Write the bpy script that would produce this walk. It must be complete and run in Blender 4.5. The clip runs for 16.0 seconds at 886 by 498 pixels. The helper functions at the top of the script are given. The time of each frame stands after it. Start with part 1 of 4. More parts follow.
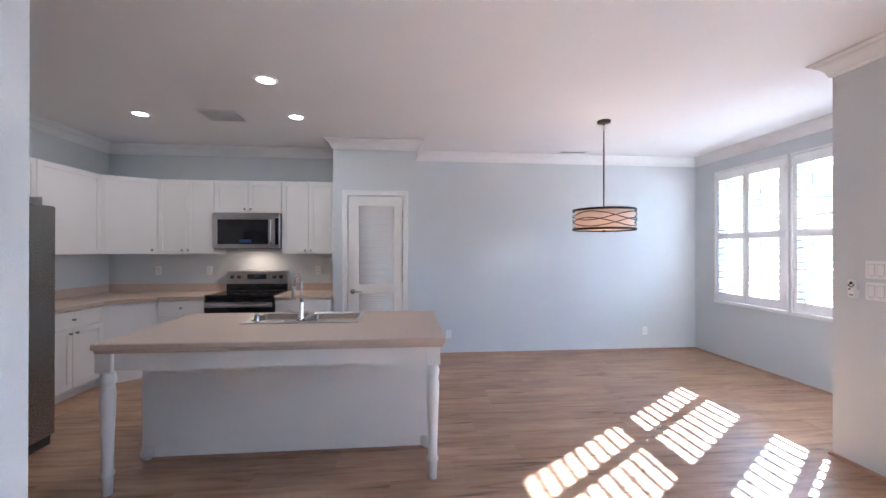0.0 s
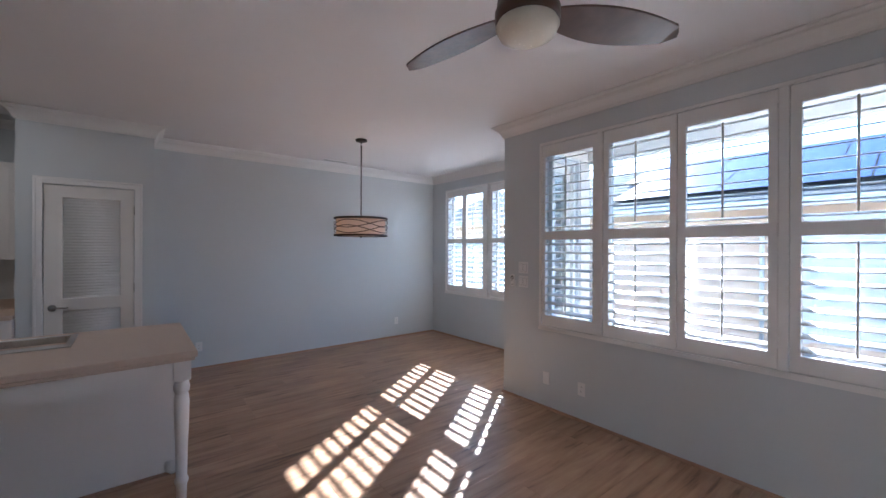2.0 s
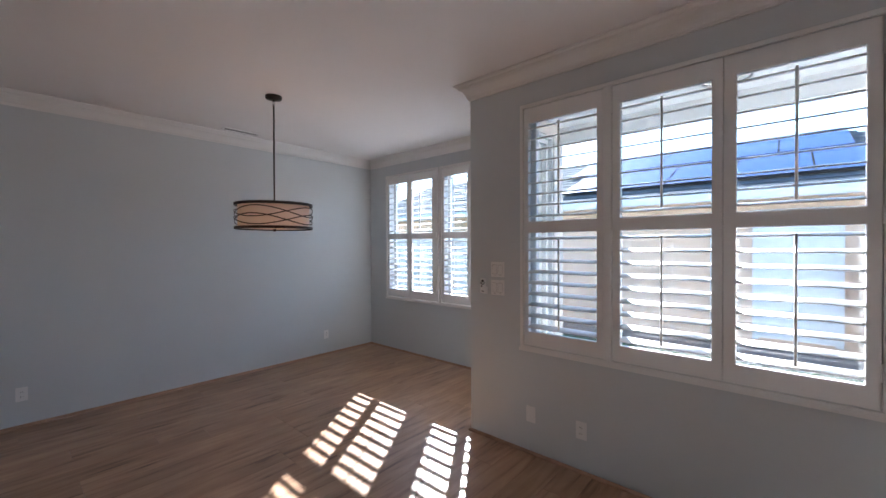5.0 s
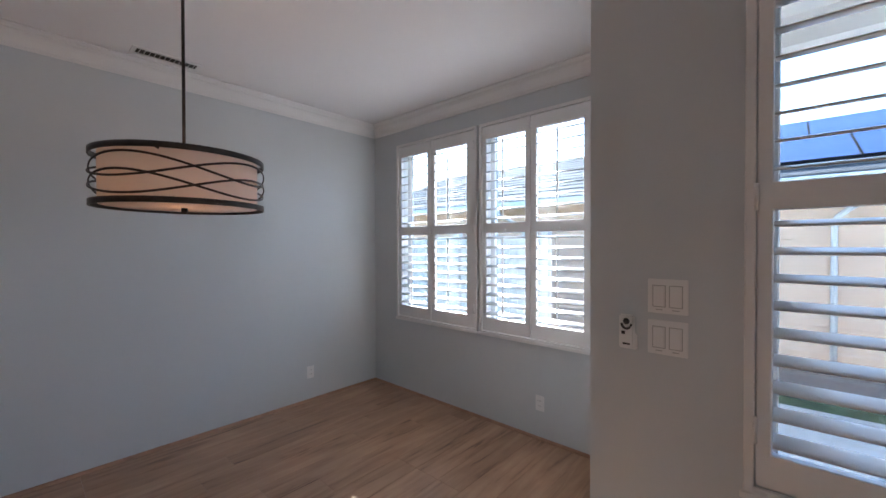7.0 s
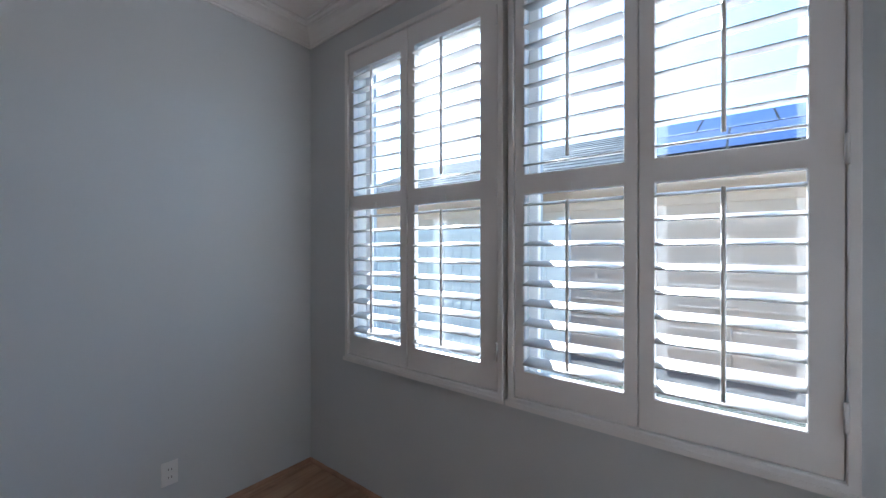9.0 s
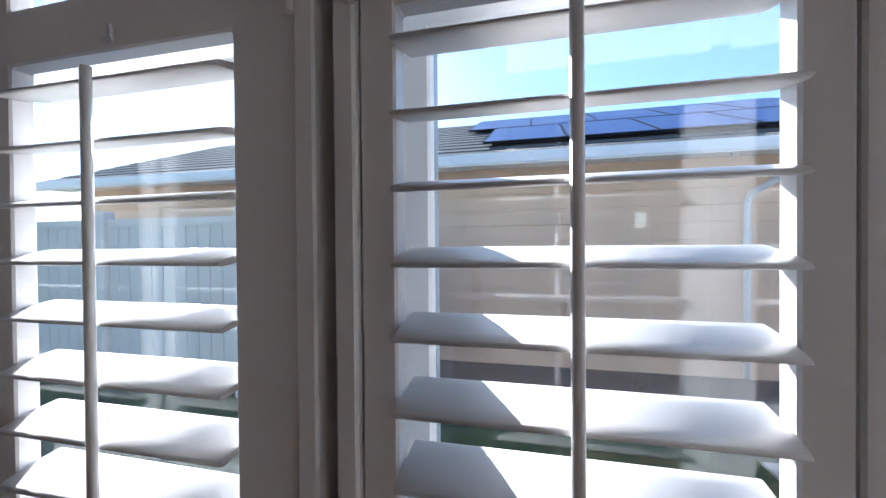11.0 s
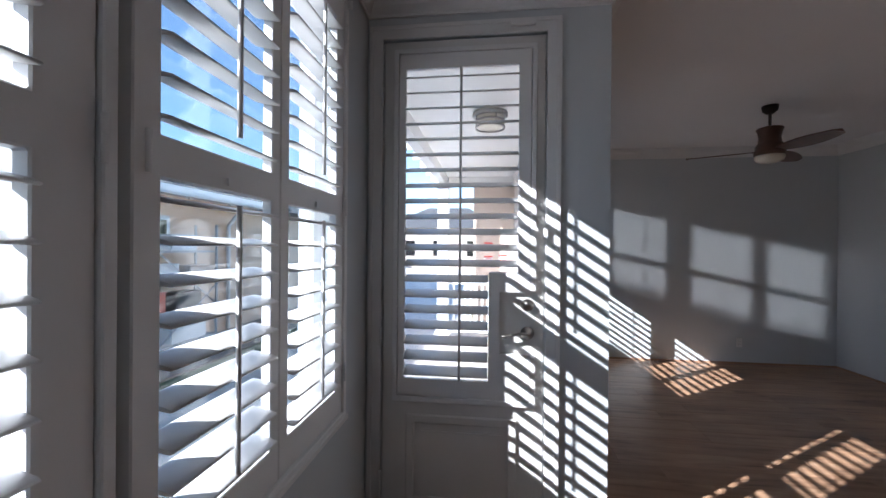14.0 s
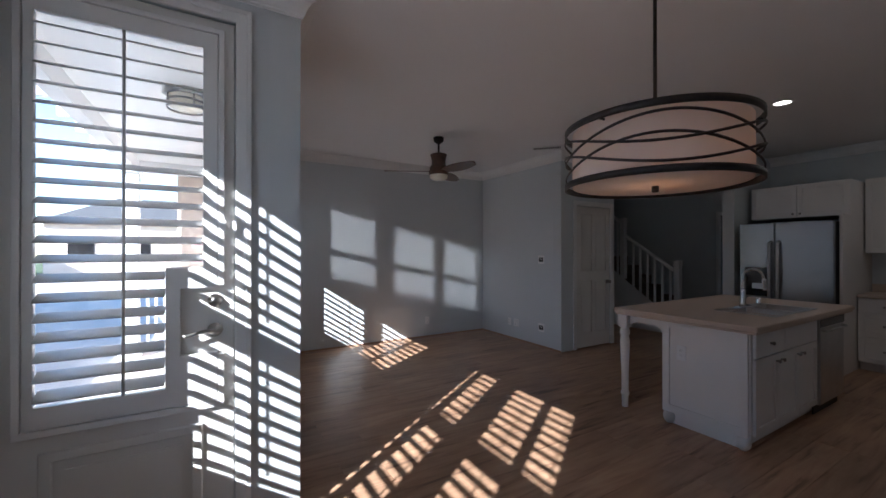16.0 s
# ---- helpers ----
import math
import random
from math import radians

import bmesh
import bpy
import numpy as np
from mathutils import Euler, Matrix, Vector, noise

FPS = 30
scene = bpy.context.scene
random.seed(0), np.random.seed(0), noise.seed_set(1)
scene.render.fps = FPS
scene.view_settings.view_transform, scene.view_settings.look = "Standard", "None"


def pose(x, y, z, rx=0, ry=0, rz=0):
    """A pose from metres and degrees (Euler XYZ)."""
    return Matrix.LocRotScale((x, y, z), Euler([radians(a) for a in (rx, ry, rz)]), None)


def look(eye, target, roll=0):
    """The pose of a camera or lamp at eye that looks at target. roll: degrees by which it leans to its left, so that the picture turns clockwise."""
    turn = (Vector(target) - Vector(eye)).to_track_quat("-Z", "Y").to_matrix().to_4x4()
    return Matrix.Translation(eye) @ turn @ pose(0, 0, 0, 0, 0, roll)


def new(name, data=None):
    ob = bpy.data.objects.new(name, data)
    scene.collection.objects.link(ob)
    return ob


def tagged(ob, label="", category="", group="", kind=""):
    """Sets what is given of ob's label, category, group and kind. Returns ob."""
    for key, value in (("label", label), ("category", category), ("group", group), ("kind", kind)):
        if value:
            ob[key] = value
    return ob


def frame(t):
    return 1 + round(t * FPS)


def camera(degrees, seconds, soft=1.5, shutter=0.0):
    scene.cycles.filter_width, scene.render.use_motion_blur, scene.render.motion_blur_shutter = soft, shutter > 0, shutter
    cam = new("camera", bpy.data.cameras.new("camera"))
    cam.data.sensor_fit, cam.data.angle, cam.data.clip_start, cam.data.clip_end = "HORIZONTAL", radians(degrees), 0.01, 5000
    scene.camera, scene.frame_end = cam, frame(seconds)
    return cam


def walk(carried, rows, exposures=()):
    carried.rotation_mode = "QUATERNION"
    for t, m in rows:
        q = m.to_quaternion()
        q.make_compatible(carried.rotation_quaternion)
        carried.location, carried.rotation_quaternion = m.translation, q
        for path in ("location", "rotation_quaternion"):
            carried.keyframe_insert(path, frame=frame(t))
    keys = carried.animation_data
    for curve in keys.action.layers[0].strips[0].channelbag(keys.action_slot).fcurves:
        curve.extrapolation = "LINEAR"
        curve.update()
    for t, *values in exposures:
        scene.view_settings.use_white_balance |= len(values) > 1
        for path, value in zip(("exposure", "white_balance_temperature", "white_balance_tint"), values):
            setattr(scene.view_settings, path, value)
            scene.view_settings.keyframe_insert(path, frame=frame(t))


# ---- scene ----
cam = camera(97.6, 16.0)
PATH = [
    (0, (0.16, 0.093, 1.447), (0.345, 2.085, 1.451), 0.1),
    (0.5, (0.115, -0.083, 1.506), (0.587, 1.861, 1.507), 0.1),
    (1, (0.1, -0.172, 1.513), (0.859, 1.678, 1.512), 0.1),
    (1.5, (0.095, -0.217, 1.498), (1.123, 1.499, 1.5), -0.1),
    (2, (0.098, -0.227, 1.514), (1.346, 1.336, 1.51), 0.2),
    (2.5, (0.094, -0.205, 1.504), (1.494, 1.223, 1.501), -0.0),
    (3, (0.104, -0.174, 1.504), (1.59, 1.165, 1.498), -0.2),
    (5.5, (0.896, 0.986, 1.512), (2.395, 2.31, 1.49), -0.2),
    (6, (1.156, 1.325, 1.504), (2.647, 2.658, 1.478), -0.1),
    (6.5, (1.399, 1.66, 1.511), (2.902, 2.98, 1.486), -0.0),
    (7, (1.697, 2.008, 1.496), (3.185, 3.345, 1.475), -0.1),
    (7.5, (2.036, 2.34, 1.443), (3.504, 3.699, 1.439), -0.1),
    (8, (2.323, 2.652, 1.448), (3.808, 3.992, 1.433), -0.3),
    (8.5, (2.607, 2.981, 1.433), (4.13, 4.277, 1.419), -0.1),
    (9, (2.938, 3.217, 1.381), (4.515, 4.447, 1.376), -0.0),
    (11.3, (4.028, 3.83, 1.332), (6.005, 4.136, 1.316), -0.4),
    (11.5, (4.048, 3.876, 1.343), (6.041, 4.04, 1.33), -0.3),
    (11.8, (4.003, 3.962, 1.366), (5.99, 3.735, 1.341), 0.0),
    (12, (3.96, 4.02, 1.38), (5.909, 3.571, 1.357), 0.0),
    (12.5, (3.865, 4.175, 1.44), (5.575, 3.138, 1.406), 0.2),
    (13, (3.858, 4.301, 1.466), (5.145, 2.77, 1.444), 0.6),
    (13.5, (3.824, 4.432, 1.475), (4.55, 2.569, 1.469), 0.4),
    (14, (3.75, 4.573, 1.467), (3.991, 2.588, 1.461), 0.5),
    (14.5, (3.697, 4.663, 1.455), (3.529, 2.67, 1.456), 0.3),
    (15, (3.643, 4.714, 1.444), (3.126, 2.782, 1.448), 0.2),
    (15.5, (3.6, 4.749, 1.437), (2.811, 2.912, 1.443), 0.2),
    (16, (3.566, 4.767, 1.425), (2.549, 3.045, 1.431), 0.0),
]
EXPOSURES = [(0.0, 4.45, 5500, 9), (1.0, 3.76, 5550, 9), (3.0, 3.0, 5660, 9), (6.0, 2.92, 5980, 9), (8.0, 2.82, 5900, 9), (9.0, 2.45, 5700, 6), (12.0, 1.7, 6150, 13), (14.0, 1.66, 5850, 10), (16.0, 2.0, 5800, 9)]
walk(cam, [(t, look(eye, target, roll)) for t, eye, target, roll in PATH], EXPOSURES)

# ---- world, sun, lamps ----
SUN_WAY = Vector((0.721, 0.496, 0.483)).normalized()
world = bpy.data.worlds.new("world")
scene.world = world
world.use_nodes = True
sky = world.node_tree.nodes.new("ShaderNodeTexSky")
sky.sky_type, sky.sun_disc = "NISHITA", False
sky.sun_elevation, sky.sun_rotation = radians(28.9), radians(55.5)
sky.air_density, sky.dust_density, sky.ozone_density = 1.0, 0.3, 2.5
world.node_tree.nodes["Background"].inputs[1].default_value = 0.15
world.node_tree.links.new(sky.outputs[0], world.node_tree.nodes["Background"].inputs[0])
sun = new("sun", bpy.data.lights.new("sun", "SUN"))
sun.data.energy, sun.data.angle, sun.data.color = 5.0, radians(0.5), (1.0, 0.98, 0.96)
sun.matrix_basis = look(SUN_WAY * 30, (0, 0, 0))


def lamp(name, kind, place, energy, size, color):
    data = bpy.data.lights.new(name, kind)
    data.energy, data.color = energy, color
    if kind == "AREA":
        data.shape, data.size = "DISK", size
    else:
        data.shadow_soft_size = size
    ob = new(name, data)
    ob.location = place
    return ob


CANS = [(-0.956, 3.28), (-2.47, 4.19), (-0.958, 4.14)]
H = 2.79
for cx, cy in CANS:
    lamp("can_bulb", "AREA", (cx, cy, H - 0.012), 0.18, 0.12, (1.0, 0.92, 0.84))
# added narrow-beam lamp standing in for morning sun thrown back by the neighbour's solar panels
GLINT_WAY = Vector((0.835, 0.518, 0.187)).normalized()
glint = lamp("solar_glint_stand_in", "AREA", Vector((3.165, 0.86, 1.90)) + GLINT_WAY * 6.2, 2.1, 2.5, (1.0, 0.97, 0.95))
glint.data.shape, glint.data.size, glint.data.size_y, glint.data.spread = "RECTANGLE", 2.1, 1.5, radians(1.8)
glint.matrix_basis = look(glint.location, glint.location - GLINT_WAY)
lamp("hood_bulb", "AREA", (-1.78, 5.2, 1.435), 0.12, 0.1, (1.0, 0.72, 0.5))
lamp("pendant_bulb", "POINT", (2.197, 3.953, 1.79), 0.4, 0.05, (1.0, 0.62, 0.38))


# ---- materials ----
def mat(name, color, rough=0.5, metal=0.0, vary=0.06, scale=3.0, bump=0.05, fine=60.0, coat=0.0, random=0.0):
    m = bpy.data.materials.new(name)
    m.use_nodes = True
    n, l = m.node_tree.nodes, m.node_tree.links
    b = n["Principled BSDF"]
    b.inputs["Metallic"].default_value, b.inputs["Coat Weight"].default_value = metal, coat
    co = n.new("ShaderNodeTexCoord")
    big, small = n.new("ShaderNodeTexNoise"), n.new("ShaderNodeTexNoise")
    big.inputs["Scale"].default_value, big.inputs["Detail"].default_value = scale, 4
    small.inputs["Scale"].default_value, small.inputs["Detail"].default_value = fine, 3
    l.new(co.outputs["Object"], big.inputs["Vector"])
    l.new(co.outputs["Object"], small.inputs["Vector"])
    ramp = n.new("ShaderNodeMapRange")
    ramp.inputs["From Min"].default_value, ramp.inputs["From Max"].default_value = 0.3, 0.7
    ramp.inputs["To Min"].default_value, ramp.inputs["To Max"].default_value = 1 - vary, 1 + vary
    l.new(big.outputs["Fac"], ramp.inputs["Value"])
    hsv = n.new("ShaderNodeHueSaturation")
    hsv.inputs["Color"].default_value = (*color, 1)
    last = ramp.outputs[0]
    if random:
        info, mul, add = n.new("ShaderNodeObjectInfo"), n.new("ShaderNodeMapRange"), n.new("ShaderNodeMath")
        mul.inputs["To Min"].default_value, mul.inputs["To Max"].default_value = 1 - random, 1 + random
        add.operation = "MULTIPLY"
        l.new(info.outputs["Random"], mul.inputs["Value"])
        l.new(mul.outputs[0], add.inputs[0])
        l.new(last, add.inputs[1])
        last = add.outputs[0]
    l.new(last, hsv.inputs["Value"])
    l.new(hsv.outputs[0], b.inputs["Base Color"])
    rr = n.new("ShaderNodeMapRange")
    rr.inputs["To Min"].default_value, rr.inputs["To Max"].default_value = max(0, rough - 0.08), min(1, rough + 0.08)
    l.new(small.outputs["Fac"], rr.inputs["Value"])
    l.new(rr.outputs[0], b.inputs["Roughness"])
    if bump:
        bp = n.new("ShaderNodeBump")
        bp.inputs["Strength"].default_value, bp.inputs["Distance"].default_value = bump, 0.01
        l.new(small.outputs["Fac"], bp.inputs["Height"])
        l.new(bp.outputs[0], b.inputs["Normal"])
    return m


def wood_floor():
    m = mat("plank_wood", (0.40, 0.25, 0.165), 0.36, vary=0.16, scale=2.0, bump=0.02, fine=90, random=0.10)
    n, l = m.node_tree.nodes, m.node_tree.links
    b = n["Principled BSDF"]
    co, mp, nz, info = n.new("ShaderNodeTexCoord"), n.new("ShaderNodeMapping"), n.new("ShaderNodeTexNoise"), n.new("ShaderNodeObjectInfo")
    mp.inputs["Scale"].default_value = (1.1, 11, 1)
    nz.inputs["Scale"].default_value, nz.inputs["Detail"].default_value, nz.inputs["Distortion"].default_value = 1.6, 8, 0.9
    nz.noise_dimensions = "4D"
    off = n.new("ShaderNodeMath")
    off.operation, off.inputs[1].default_value = "MULTIPLY", 40
    l.new(info.outputs["Random"], off.inputs[0])
    l.new(off.outputs[0], nz.inputs["W"])
    l.new(co.outputs["Object"], mp.inputs["Vector"])
    l.new(mp.outputs[0], nz.inputs["Vector"])
    ramp = n.new("ShaderNodeValToRGB")
    e = ramp.color_ramp.elements
    e[0].position, e[0].color = 0.27, (0.12, 0.065, 0.04, 1)
    e[1].position, e[1].color = 0.62, (0.47, 0.29, 0.18, 1)
    mid = e.new(0.42)
    mid.color = (0.38, 0.22, 0.135, 1)
    l.new(nz.outputs["Fac"], ramp.inputs["Fac"])
    hsv = [x for x in n if x.type == "HUE_SAT"][0]
    l.new(ramp.outputs[0], hsv.inputs["Color"])
    return m


def glass_pane(name, tint=(1, 1, 1)):
    m = bpy.data.materials.new(name)
    m.use_nodes = True
    n, l = m.node_tree.nodes, m.node_tree.links
    n.remove(n["Principled BSDF"])
    t, g, mix, f = n.new("ShaderNodeBsdfTransparent"), n.new("ShaderNodeBsdfGlossy"), n.new("ShaderNodeMixShader"), n.new("ShaderNodeLayerWeight")
    t.inputs[0].default_value = (*tint, 1)
    g.inputs["Roughness"].default_value, f.inputs["Blend"].default_value = 0.02, 0.5
    power, curve = n.new("ShaderNodeMath"), n.new("ShaderNodeMapRange")
    power.operation, power.inputs[1].default_value = "POWER", 5
    curve.inputs["To Min"].default_value, curve.inputs["To Max"].default_value = 0.05, 0.9
    l.new(f.outputs["Facing"], power.inputs[0])
    l.new(power.outputs[0], curve.inputs["Value"])
    l.new(curve.outputs[0], mix.inputs[0])
    l.new(t.outputs[0], mix.inputs[1])
    l.new(g.outputs[0], mix.inputs[2])
    l.new(mix.outputs[0], n["Material Output"].inputs[0])
    return m


def glow(name, color, strength):
    m = bpy.data.materials.new(name)
    m.use_nodes = True
    b = m.node_tree.nodes["Principled BSDF"]
    b.inputs["Base Color"].default_value = (*color, 1)
    b.inputs["Emission Color"].default_value, b.inputs["Emission Strength"].default_value = (*color, 1), strength
    return m


def cloth_shade():
    m = mat("shade_fabric", (0.84, 0.80, 0.77), 0.9, vary=0.03, scale=20, bump=0.15, fine=400)
    n, l = m.node_tree.nodes, m.node_tree.links
    tr, mix = n.new("ShaderNodeBsdfTranslucent"), n.new("ShaderNodeMixShader")
    tr.inputs[0].default_value = (0.85, 0.72, 0.62, 1)
    mix.inputs[0].default_value = 0.4
    out = n["Material Output"]
    l.new(n["Principled BSDF"].outputs[0], mix.inputs[1])
    l.new(tr.outputs[0], mix.inputs[2])
    l.new(mix.outputs[0], out.inputs[0])
    return m


WALL = mat("wall_paint", (0.615, 0.645, 0.662), 0.7, vary=0.03, scale=0.8, bump=0.12, fine=220)
CEIL = mat("ceiling_paint", (0.84, 0.83, 0.835), 0.85, vary=0.02, scale=0.8, bump=0.1, fine=160)
TRIM = mat("trim_paint", (0.80, 0.795, 0.79), 0.4, vary=0.02, scale=2, bump=0.03, fine=50)
SHUT = mat("shutter_paint", (0.82, 0.81, 0.80), 0.35, vary=0.02, scale=3, bump=0.02, fine=40)
CAB = mat("cabinet_paint", (0.78, 0.75, 0.725), 0.4, vary=0.025, scale=2, bump=0.03, fine=50)
CREAM = mat("door_paint", (0.76, 0.74, 0.71), 0.4, vary=0.03, scale=2, bump=0.04, fine=60)
PLANK = wood_floor()
BASEWOOD = mat("quarter_round_wood", (0.40, 0.24, 0.16), 0.45, vary=0.15, scale=8, bump=0.05)
COUNTER = mat("beige_counter", (0.58, 0.455, 0.37), 0.42, vary=0.03, scale=30, bump=0.01, fine=300)
STEEL = mat("brushed_steel", (0.55, 0.54, 0.53), 0.3, metal=1.0, vary=0.08, scale=6, bump=0.03, fine=120)
CHROME = mat("chrome", (0.75, 0.76, 0.78), 0.1, metal=1.0, vary=0.02, bump=0)
NICKEL = mat("satin_nickel", (0.35, 0.33, 0.31), 0.3, metal=1.0, vary=0.04, bump=0)
FSTEEL = mat("dark_brushed_steel", (0.30, 0.295, 0.29), 0.28, metal=1.0, vary=0.06, scale=4, bump=0, fine=120)
BLACK = mat("black_glass", (0.012, 0.012, 0.014), 0.08, vary=0.1, bump=0)
DARK = mat("dark_plastic", (0.03, 0.03, 0.032), 0.45, vary=0.1, bump=0.03)
BRONZE = mat("oiled_bronze", (0.05, 0.043, 0.04), 0.42, metal=0.6, vary=0.2, scale=20, bump=0.05)
FANWOOD = mat("fan_wood", (0.10, 0.05, 0.032), 0.35, vary=0.3, scale=12, bump=0.04)
OPAL = mat("opal_glass", (0.80, 0.74, 0.62), 0.25, vary=0.03, bump=0)
FABRIC = cloth_shade()
DIFFUSER = cloth_shade()
DIFFUSER.name = "diffuser_acrylic"
PLATE = mat("white_plastic", (0.82, 0.82, 0.82), 0.35, vary=0.02, bump=0.01)
PANE = glass_pane("window_glass", (0.72, 0.755, 0.77))
CLEAR = glass_pane("door_glass", (0.96, 0.97, 0.97))
BULB = glow("lit_lens", (1.0, 0.93, 0.84), 3)
DISPLAY = glow("blue_display", (0.012, 0.03, 0.07), 0.02)
SIDING = mat("beige_siding", (0.80, 0.58, 0.43), 0.7, vary=0.06, scale=1.5, bump=0.1, fine=80, random=0.03)
CLAD = mat("pale_tan_siding", (0.74, 0.66, 0.60), 0.7, vary=0.05, scale=1.5, bump=0.15, fine=90)
STUCCO = mat("tan_stucco", (0.62, 0.51, 0.43), 0.9, vary=0.06, scale=2, bump=0.4, fine=120)
SHINGLE = mat("grey_shingle", (0.09, 0.088, 0.09), 0.9, vary=0.3, scale=6, bump=0.5, fine=90)
SOLAR = mat("solar_cells", (0.03, 0.07, 0.26), 0.35, vary=0.15, scale=3, bump=0, coat=0.18)
SOLAR.node_tree.nodes["Principled BSDF"].inputs["Specular IOR Level"].default_value = 0.2
SOLAR.node_tree.nodes["Principled BSDF"].inputs["Coat Roughness"].default_value = 0.07
BLACKRAIL = mat("black_anodised_rail", (0.012, 0.013, 0.018), 0.85, vary=0.1, bump=0)
BLACKRAIL.node_tree.nodes["Principled BSDF"].inputs["Specular IOR Level"].default_value = 0.1
GREY = mat("grey_plastic", (0.45, 0.45, 0.45), 0.5, bump=0)
ALU = mat("aluminium", (0.6, 0.6, 0.6), 0.35, metal=1.0, bump=0)
GRASS = mat("lawn", (0.085, 0.11, 0.045), 0.9, vary=0.45, scale=4, bump=0.8, fine=140)
GRAVEL = mat("gravel", (0.28, 0.22, 0.18), 0.95, vary=0.4, scale=30, bump=0.9, fine=60)
CONCRETE = mat("concrete", (0.55, 0.50, 0.45), 0.85, vary=0.1, scale=2, bump=0.3, fine=60)
FENCE = mat("fence_vinyl", (0.78, 0.71, 0.66), 0.5, vary=0.06, scale=1.5, bump=0.04, random=0.03)
RUBBISH = mat("faded_red_plastic", (0.5, 0.09, 0.06), 0.5, vary=0.1)
VINYL = mat("white_vinyl", (0.78, 0.79, 0.80), 0.4, vary=0.03, bump=0.02)
RED = mat("red_sign_print", (0.55, 0.05, 0.03), 0.5, bump=0)
DIRTY = mat("dark_void", (0.02, 0.02, 0.02), 0.9, bump=0)
CARPET = mat("stair_carpet", (0.20, 0.16, 0.13), 0.95, vary=0.15, scale=12, bump=0.6, fine=250)


# ---- mesh helpers ----
def box(bm, x0, x1, y0, y1, z0, z1, bev=0.0):
    r = bmesh.ops.create_cube(bm, size=1, matrix=Matrix.Translation(((x0 + x1) / 2, (y0 + y1) / 2, (z0 + z1) / 2)) @ Matrix.Diagonal((abs(x1 - x0), abs(y1 - y0), abs(z1 - z0), 1)))
    if bev:
        edges = list({e for v in r["verts"] for e in v.link_edges})
        bmesh.ops.bevel(bm, geom=edges, offset=bev, segments=2, affect="EDGES")
    return bm


def boxes(*items, bev=0.0):
    bm = bmesh.new()
    for it in items:
        box(bm, *it, bev=bev)
    return bm


def lathe(profile, seg=24, at=(0, 0, 0)):
    bm = bmesh.new()
    rings = []
    for r, z in profile:
        if r < 1e-5:
            rings.append([bm.verts.new((at[0], at[1], at[2] + z))])
        else:
            rings.append([bm.verts.new((at[0] + r * math.cos(2 * math.pi * k / seg), at[1] + r * math.sin(2 * math.pi * k / seg), at[2] + z)) for k in range(seg)])
    for a, b in zip(rings, rings[1:]):
        for k in range(seg):
            j = (k + 1) % seg
            if len(a) == 1 and len(b) == 1:
                continue
            if len(a) == 1:
                f = bm.faces.new((a[0], b[k], b[j]))
            elif len(b) == 1:
                f = bm.faces.new((a[k], b[0], a[j]))
            else:
                f = bm.faces.new((a[k], b[k], b[j], a[j]))
            f.smooth = True
    bmesh.ops.recalc_face_normals(bm, faces=bm.faces)
    return bm


def tube(points, r, seg=10, closed=False, bm=None, squash=1.0):
    bm = bm or bmesh.new()
    pts = [Vector(p) for p in points]
    n, rings = len(pts), []
    for i, p in enumerate(pts):
        a = pts[i - 1] if (i or closed) else p
        b = pts[(i + 1) % n] if (i < n - 1 or closed) else p
        d = (b - a).normalized()
        up = Vector((0, 0, 1)) if abs(d.z) < 0.9 else Vector((1, 0, 0))
        s = d.cross(up).normalized()
        u = s.cross(d)
        rings.append([bm.verts.new(p + s * (r * squash * math.cos(2 * math.pi * k / seg)) + u * (r * math.sin(2 * math.pi * k / seg))) for k in range(seg)])
    pairs = list(zip(rings, rings[1:])) + ([(rings[-1], rings[0])] if closed else [])
    for a, b in pairs:
        for k in range(seg):
            bm.faces.new((a[k], a[(k + 1) % seg], b[(k + 1) % seg], b[k])).smooth = True
    if not closed:
        bm.faces.new(rings[0][::-1])
        bm.faces.new(rings[-1])
    bmesh.ops.recalc_face_normals(bm, faces=bm.faces)
    return bm


